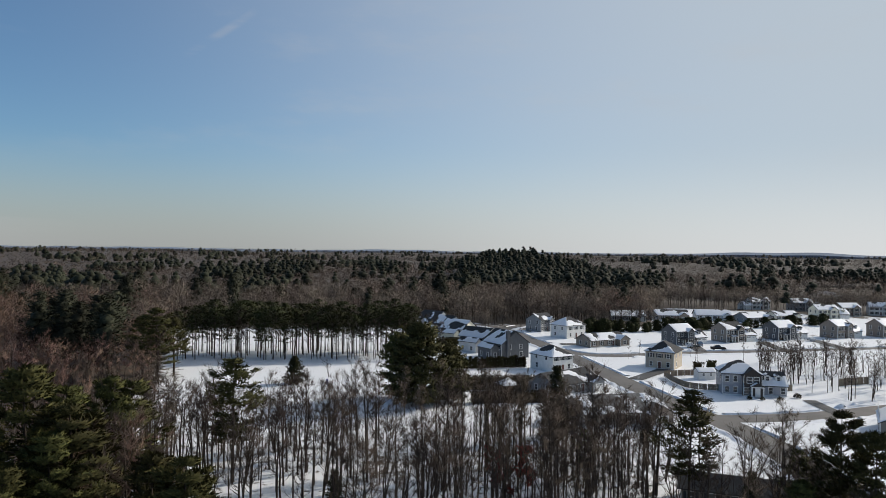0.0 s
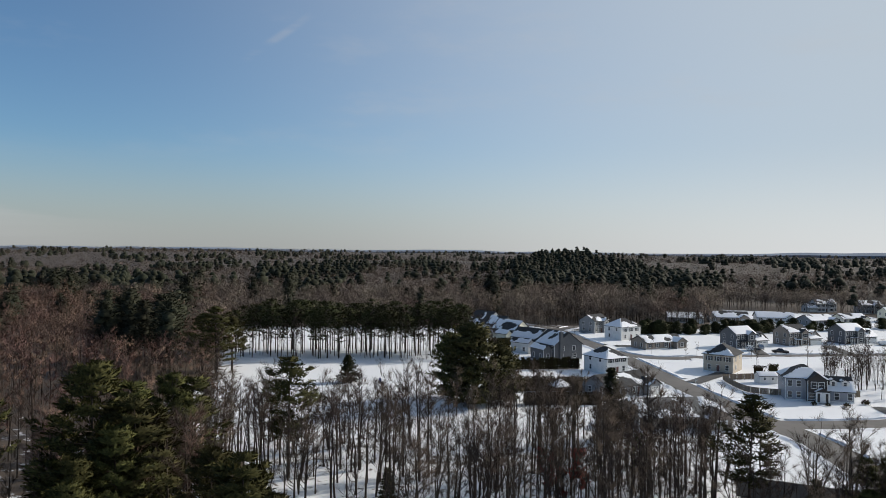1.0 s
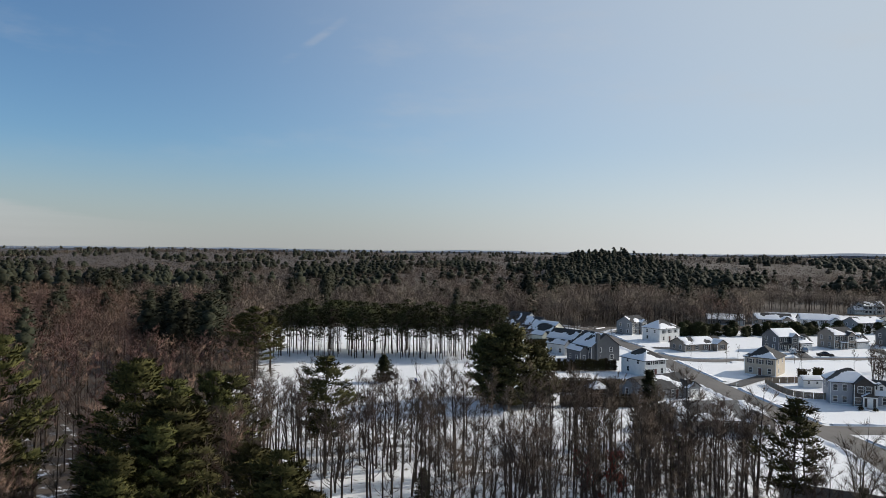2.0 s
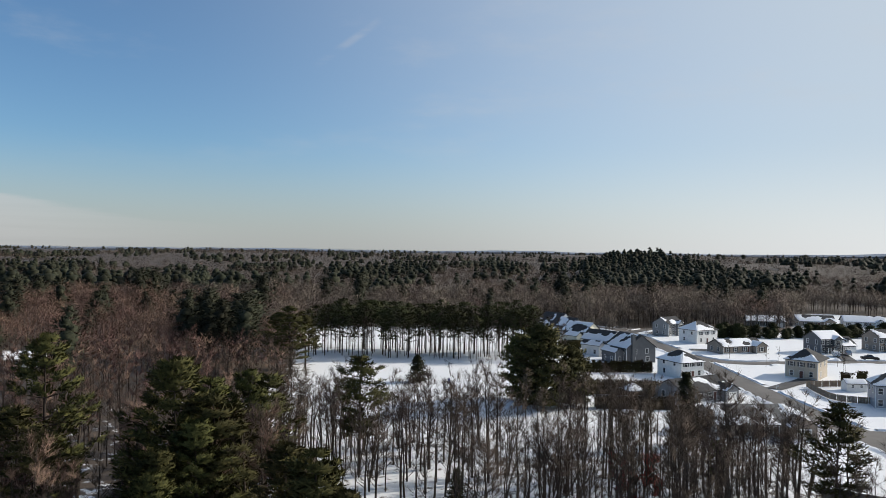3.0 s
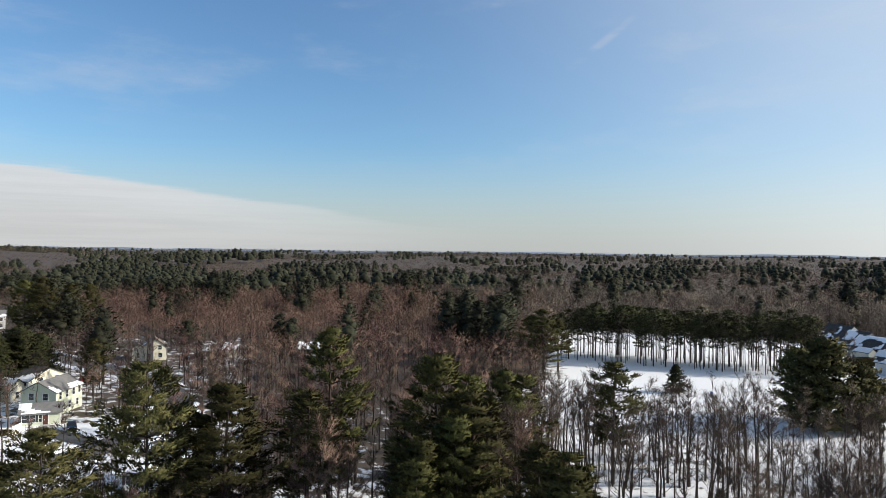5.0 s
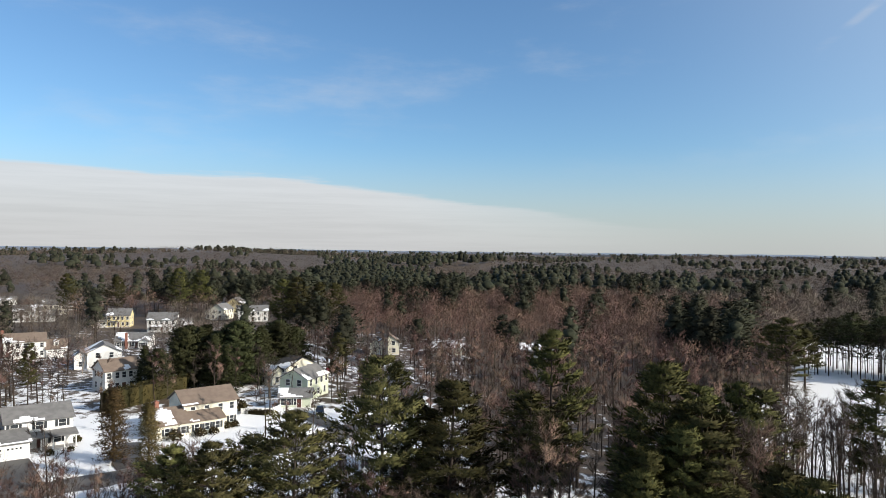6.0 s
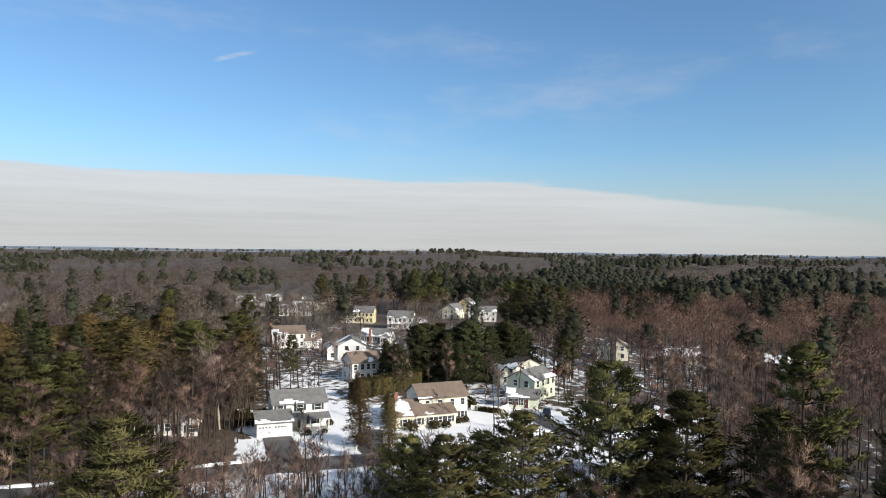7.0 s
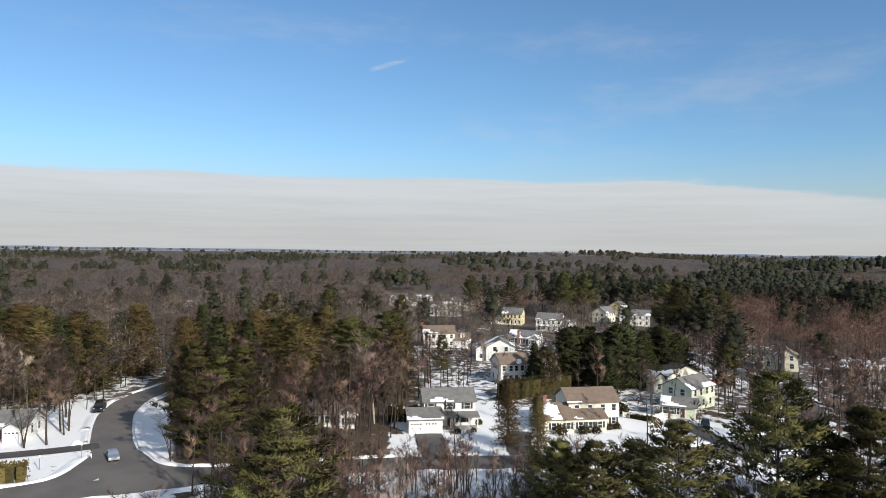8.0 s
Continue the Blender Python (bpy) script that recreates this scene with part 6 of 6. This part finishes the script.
def gazebo(x, y):
    g = thing("gazebo", "open garden pavilion with a snow-covered pointed roof", "gazebo", pose(x, y, 0, 0, 0, 20))
    for sx in (-1, 1):
        for sy in (-1, 1):
            part("post", Shape().box(sx * 2 - 0.09, sx * 2 + 0.09, sy * 2 - 0.09, sy * 2 + 0.09, 0, 2.3, 0.01), M_FENCE, g)
    part("floor", Shape().box(-2.3, 2.3, -2.3, 2.3, 0.0, 0.16, 0.02), M_FENCE, g)
    b = {"seed": 3.0}
    o, t = 2.6, (0, 0, 4.0)
    c = [(-o, -o, 2.3), (o, -o, 2.3), (o, o, 2.3), (-o, o, 2.3)]
    roof_slopes(g, b, [(c[i], c[(i + 1) % 4], t, t) for i in range(4)], M_SHINGLE["black"], 1.6, 0.12)


gazebo(17.5, 190.5 - 6.5)


def car(label, x, y, turn, paint, kind="car"):
    """Parked car: shaped body, glasshouse, four wheels, lamps. Nose towards -y."""
    L, W, H = {"car": (4.6, 1.8, 1.45), "van": (5.2, 2.0, 2.0), "pickup": (5.6, 2.0, 1.85)}[kind]
    t = thing("car", label, "car", pose(x, y, 0.16, 0, 0, turn))
    prof = {"car": [(-.5, .2), (-.5, .45), (-.44, .56), (-.2, .63), (-.02, .95), (.22, 1.0), (.4, .68), (.49, .62), (.5, .2)],
            "van": [(-.5, .15), (-.5, .42), (-.42, .52), (-.27, .58), (-.16, .95), (.0, 1.0), (.45, .98), (.5, .6), (.5, .15)],
            "pickup": [(-.5, .2), (-.5, .5), (-.46, .58), (-.22, .62), (-.12, .97), (.1, 1.0), (.14, .62), (.5, .62), (.5, .2)]}[kind]
    s = Shape()
    rings = []
    for side, k in ((-1, 0.93), (-1, 1.0), (1, 1.0), (1, 0.93)):
        rings.append([(side * W / 2 * (1.0 if abs(k) == 1.0 else 1.0) * (0.82 if v > 0.7 else 1.0), u * L * (k if k < 1 else 1), v * H * (k if k < 1 else 1) + (0.02 if k < 1 else 0)) for u, v in prof])
    n = len(prof)
    a, b = rings[1], rings[2]
    for i in range(n):
        j = (i + 1) % n
        s.face(a[i], b[i], b[j], a[j])
    s.face(*reversed(a)).face(*b)
    part("body", s, PAINT[paint], t)
    cab = [p for p in prof if p[1] > 0.6]
    y0, y1 = cab[0][0] * L, cab[-1][0] * L
    top = [p for p in prof if p[1] > 0.9]
    ty0, ty1 = top[0][0] * L, top[-1][0] * L
    g0 = 0.66 * H
    part("windscreen", Shape().face((-W * .43, y0 * 0.86, g0), (W * .43, y0 * 0.86, g0), (W * .37, ty0 - 0.03, 0.92 * H), (-W * .37, ty0 - 0.03, 0.92 * H)), M_GLASS, t)
    for sd in (-1, 1):
        x1, x2 = sd * (W / 2 + 0.012), sd * (W * 0.41 + 0.02)
        part("side_window", Shape().face((x1 * 0.985, y0 * 0.7, g0), (x1 * 0.985, min(y1, L * .38) * 0.9, g0), (x2, ty1 * 0.95, 0.92 * H), (x2, ty0 * 0.9, 0.92 * H)), M_GLASS, t)
        for u in (-0.32, 0.31):
            pts = [(sd * (W / 2 - 0.2), u * L, 0.3), (sd * (W / 2 + 0.015), u * L, 0.3)]
            wh = part("wheel", Shape().tube(pts, [0.32, 0.32], 14).tube(pts[::-1], [0.32, 0.31], 14), M_TYRE, t)
            part("rim", Shape().tube([(sd * (W / 2 + 0.016), u * L, 0.3), (sd * (W / 2 + 0.03), u * L, 0.3)], [0.2, 0.17], 10), M_METAL, wh)
        part("headlight", Shape().box(sd * W * 0.36 - 0.16, sd * W * 0.36 + 0.16, -L / 2 - 0.02, -L / 2 + 0.05, 0.42 * H, 0.5 * H, 0.01), M_LAMP, t)
        part("tail_lamp", Shape().box(sd * W * 0.4 - 0.1, sd * W * 0.4 + 0.1, L / 2 - 0.04, L / 2 + 0.02, 0.44 * H, 0.56 * H, 0.01), PAINT["red"], t)
    part("bumper", Shape().box(-W * .46, W * .46, -L / 2 - 0.06, -L / 2 + 0.04, 0.2 * H, 0.36 * H, 0.02), PAINT[paint], t)


car("silver car on the side street", -130.5, -33.3, 110, "silver")
car("black car at the kerb of the side street", -169.5, -46.2, 95, "black", "van")
car("dark red car parked by the road bend", -181.0, 114.5, 30, "red")
car("black car parked on the snowy verge", -177.0, 116.0, 40, "black")
car("white van parked on a driveway", 98.5, 277.5, 170, "white", "van")
car("silver pickup parked on a driveway", 104.0, 281.0, 165, "silver", "pickup")
car("dark pickup parked beside the street", 107.0, 270.0, 80, "black", "pickup")
car("black car parked before a garage", -136.5, 84.0, 60, "black")
car("white car parked before a garage", 160.5, 303.0, 175, "white")


def bin_box(x, y, label, mat, h=1.1):
    b = thing("wheeled_bin", label, "bin", pose(x, y, 0, 0, 0, 20))
    part("body", Shape().box(-0.28, 0.28, -0.3, 0.3, 0.06, h - 0.1, 0.03), mat, b)
    part("lid", Shape().box(-0.31, 0.31, -0.36, 0.33, h - 0.09, h, 0.02), mat, b)
    for s in (-1, 1):
        part("wheel", Shape().tube([(s * 0.24, 0.3, 0.12), (s * 0.3, 0.3, 0.12)], [0.12, 0.12], 10), M_TYRE, b)


bin_box(-31.5, 192.0, "dark blue box standing on the snowy field", PAINT["blue"], 1.5)
bin_box(-31.5, 184.5, "small pale post box standing in the snow", M_STONE, 1.0)


def dark_box(x, y, turn, w, d, h, label):
    """Screened enclosure of close evergreen shoots beside the beige house."""
    hedge(label, [polar_shift(x, y, turn, -w / 2), polar_shift(x, y, turn, w / 2)], d, h)


def polar_shift(x, y, turn, u):
    return x + u * math.cos(radians(turn)), y + u * math.sin(radians(turn))


dark_box(81.5, 221.0, -20, 3.2, 2.6, 2.6, "block of dark clipped yew beside the beige house")
dark_box(86.5, 223.5, -20, 2.6, 2.6, 2.8, "second block of dark clipped yew by the house")


def mailbox(x, y, turn):
    m = thing("mailbox", "white mailbox on a post in the snow bank", "mailbox", pose(x, y, 0, 0, 0, turn), "roadside mailboxes")
    part("post", Shape().box(-0.05, 0.05, -0.05, 0.05, 0, 1.05, 0.01).box(-0.05, 0.05, -0.5, -0.051, 0.9, 1.0), M_TRIM, m)
    s = Shape()
    arc = [(0.11 * math.cos(a), 0.11 * math.sin(a)) for a in [math.pi * k / 6 for k in range(7)]]
    pr = [(-0.11, -0.14), (0.11, -0.14)] + arc
    for i in range(len(pr)):
        j = (i + 1) % len(pr)
        s.face((pr[i][0], -0.55, 1.2 + pr[i][1]), (pr[j][0], -0.55, 1.2 + pr[j][1]), (pr[j][0], -0.02, 1.2 + pr[j][1]), (pr[i][0], -0.02, 1.2 + pr[i][1]))
    s.face(*[(a, -0.55, 1.2 + b) for a, b in reversed(pr)]).face(*[(a, -0.02, 1.2 + b) for a, b in pr])
    part("box", s, M_METAL, m)


for x, y, a in ((96.5, 167, 0), (-131.4, -37.0, 90), (-124.5, 36, 90), (-124.6, 20, 90), (57.5, 204, 90), (98, 269, 0), (131, 273, 0), (-137.5, 80.5, 60)):
    mailbox(x, y, a)


def street_post(x, y, h, label):
    t = thing("lamp_post", label, "lamp post", pose(x, y, 0), "garden lamp posts")
    part("pole", Shape().tube([(0, 0, 0), (0, 0, h)], [0.06, 0.045], 8), M_METAL, t)
    part("lantern", Shape().tube([(0, 0, h), (0, 0, h + 0.12), (0, 0, h + 0.4), (0, 0, h + 0.5)], [0.05, 0.14, 0.18, 0.03], 6), M_TRIM, t)


street_post(-131.0, -38.5, 2.4, "white lamp post on a snowy lawn")
street_post(-126.0, -43.5, 2.0, "thin grey lamp post on a snowy lawn")


def snow_heap(x, y, r, h):
    s = Shape()
    rows = []
    for i in range(5):
        u = i / 4
        rows.append([(r * (1 - u * 0.95) * (1 + 0.25 * noise.noise(Vector((x + k, y, u)))) * math.cos(k * 0.524), r * 0.7 * (1 - u * 0.95) * math.sin(k * 0.524), -0.05 + h * math.sin(u * 1.57) * (1 + 0.3 * noise.noise(Vector((k * 0.7, x, u * 2))))) for k in range(12)])
    for a, b in zip(rows, rows[1:]):
        for k in range(12):
            j = (k + 1) % 12
            s.face(a[k], a[j], b[j], b[k])
    s.face(*rows[-1])
    solid("snow_heap", s, M_SNOW, "heap of shovelled snow beside the driveway", "snow heap", pose(x, y, 0), "shovelled heaps")


for x, y, r, h in ((97.5, 170, 1.6, 1.0), (102, 172, 1.3, 0.8), (-141.5, -42.5, 1.6, 0.7), (-127, 43.5, 1.5, 0.6), (-124, 26.5, 1.4, 0.6), (95, 267, 1.4, 0.8), (139, 273, 1.4, 0.8), (-174.0, 108, 2.0, 1.0)):
    snow_heap(x, y, r, h)
for x, y, r in ((92.5, 181, 0.9), (79, 178.6, 0.7), (82, 178, 0.6), (86.5, 178, 0.7), (72, 226, 0.8), (-150.2, 71.0, 1.9), (-145, 36, 0.9), (-138.8, 30, 0.8), (-139.2, 33.5, 0.7), (61, 279, 0.7), (70, 279.5, 0.7), (122, 295, 0.8), (148, 304, 0.8)):
    shrub(Vector((x, y, 0)), r)


# ---- far hills ----
def far_hills():
    s, last = Shape(), None
    for k in range(0, 361):
        az = -60 + k * 0.5
        x, y = polar(az, 4850)
        top = 40 + 12 * noise.noise(Vector((az / 9.0, 1.0, 0))) + 7 * noise.noise(Vector((az / 3.0, 5.0, 0))) + 16 * math.exp(-((az + 27) / 5.0) ** 2)
        x2, y2 = polar(az, 4950)
        row2 = [(x, y, 0), (x, y, top * 0.7), (x2, y2, top)]
        if last:
            s.face(last[0], row2[0], row2[1], last[1]).face(last[1], row2[1], row2[2], last[2])
        last = row2
    solid("backdrop", s, M_HAZY_HILL, "wooded hills at the horizon, haze painted in as blue-grey", "hills", kind="structure")


# wooded hills; the haze of distance is painted in as a blue-grey base colour
M_HAZY_HILL = material("haze_tinted_hills", (0.2, 0.24, 0.3), (0.15, 0.19, 0.25), scale=0.004, fine=0.03, rough=1.0)
far_hills()
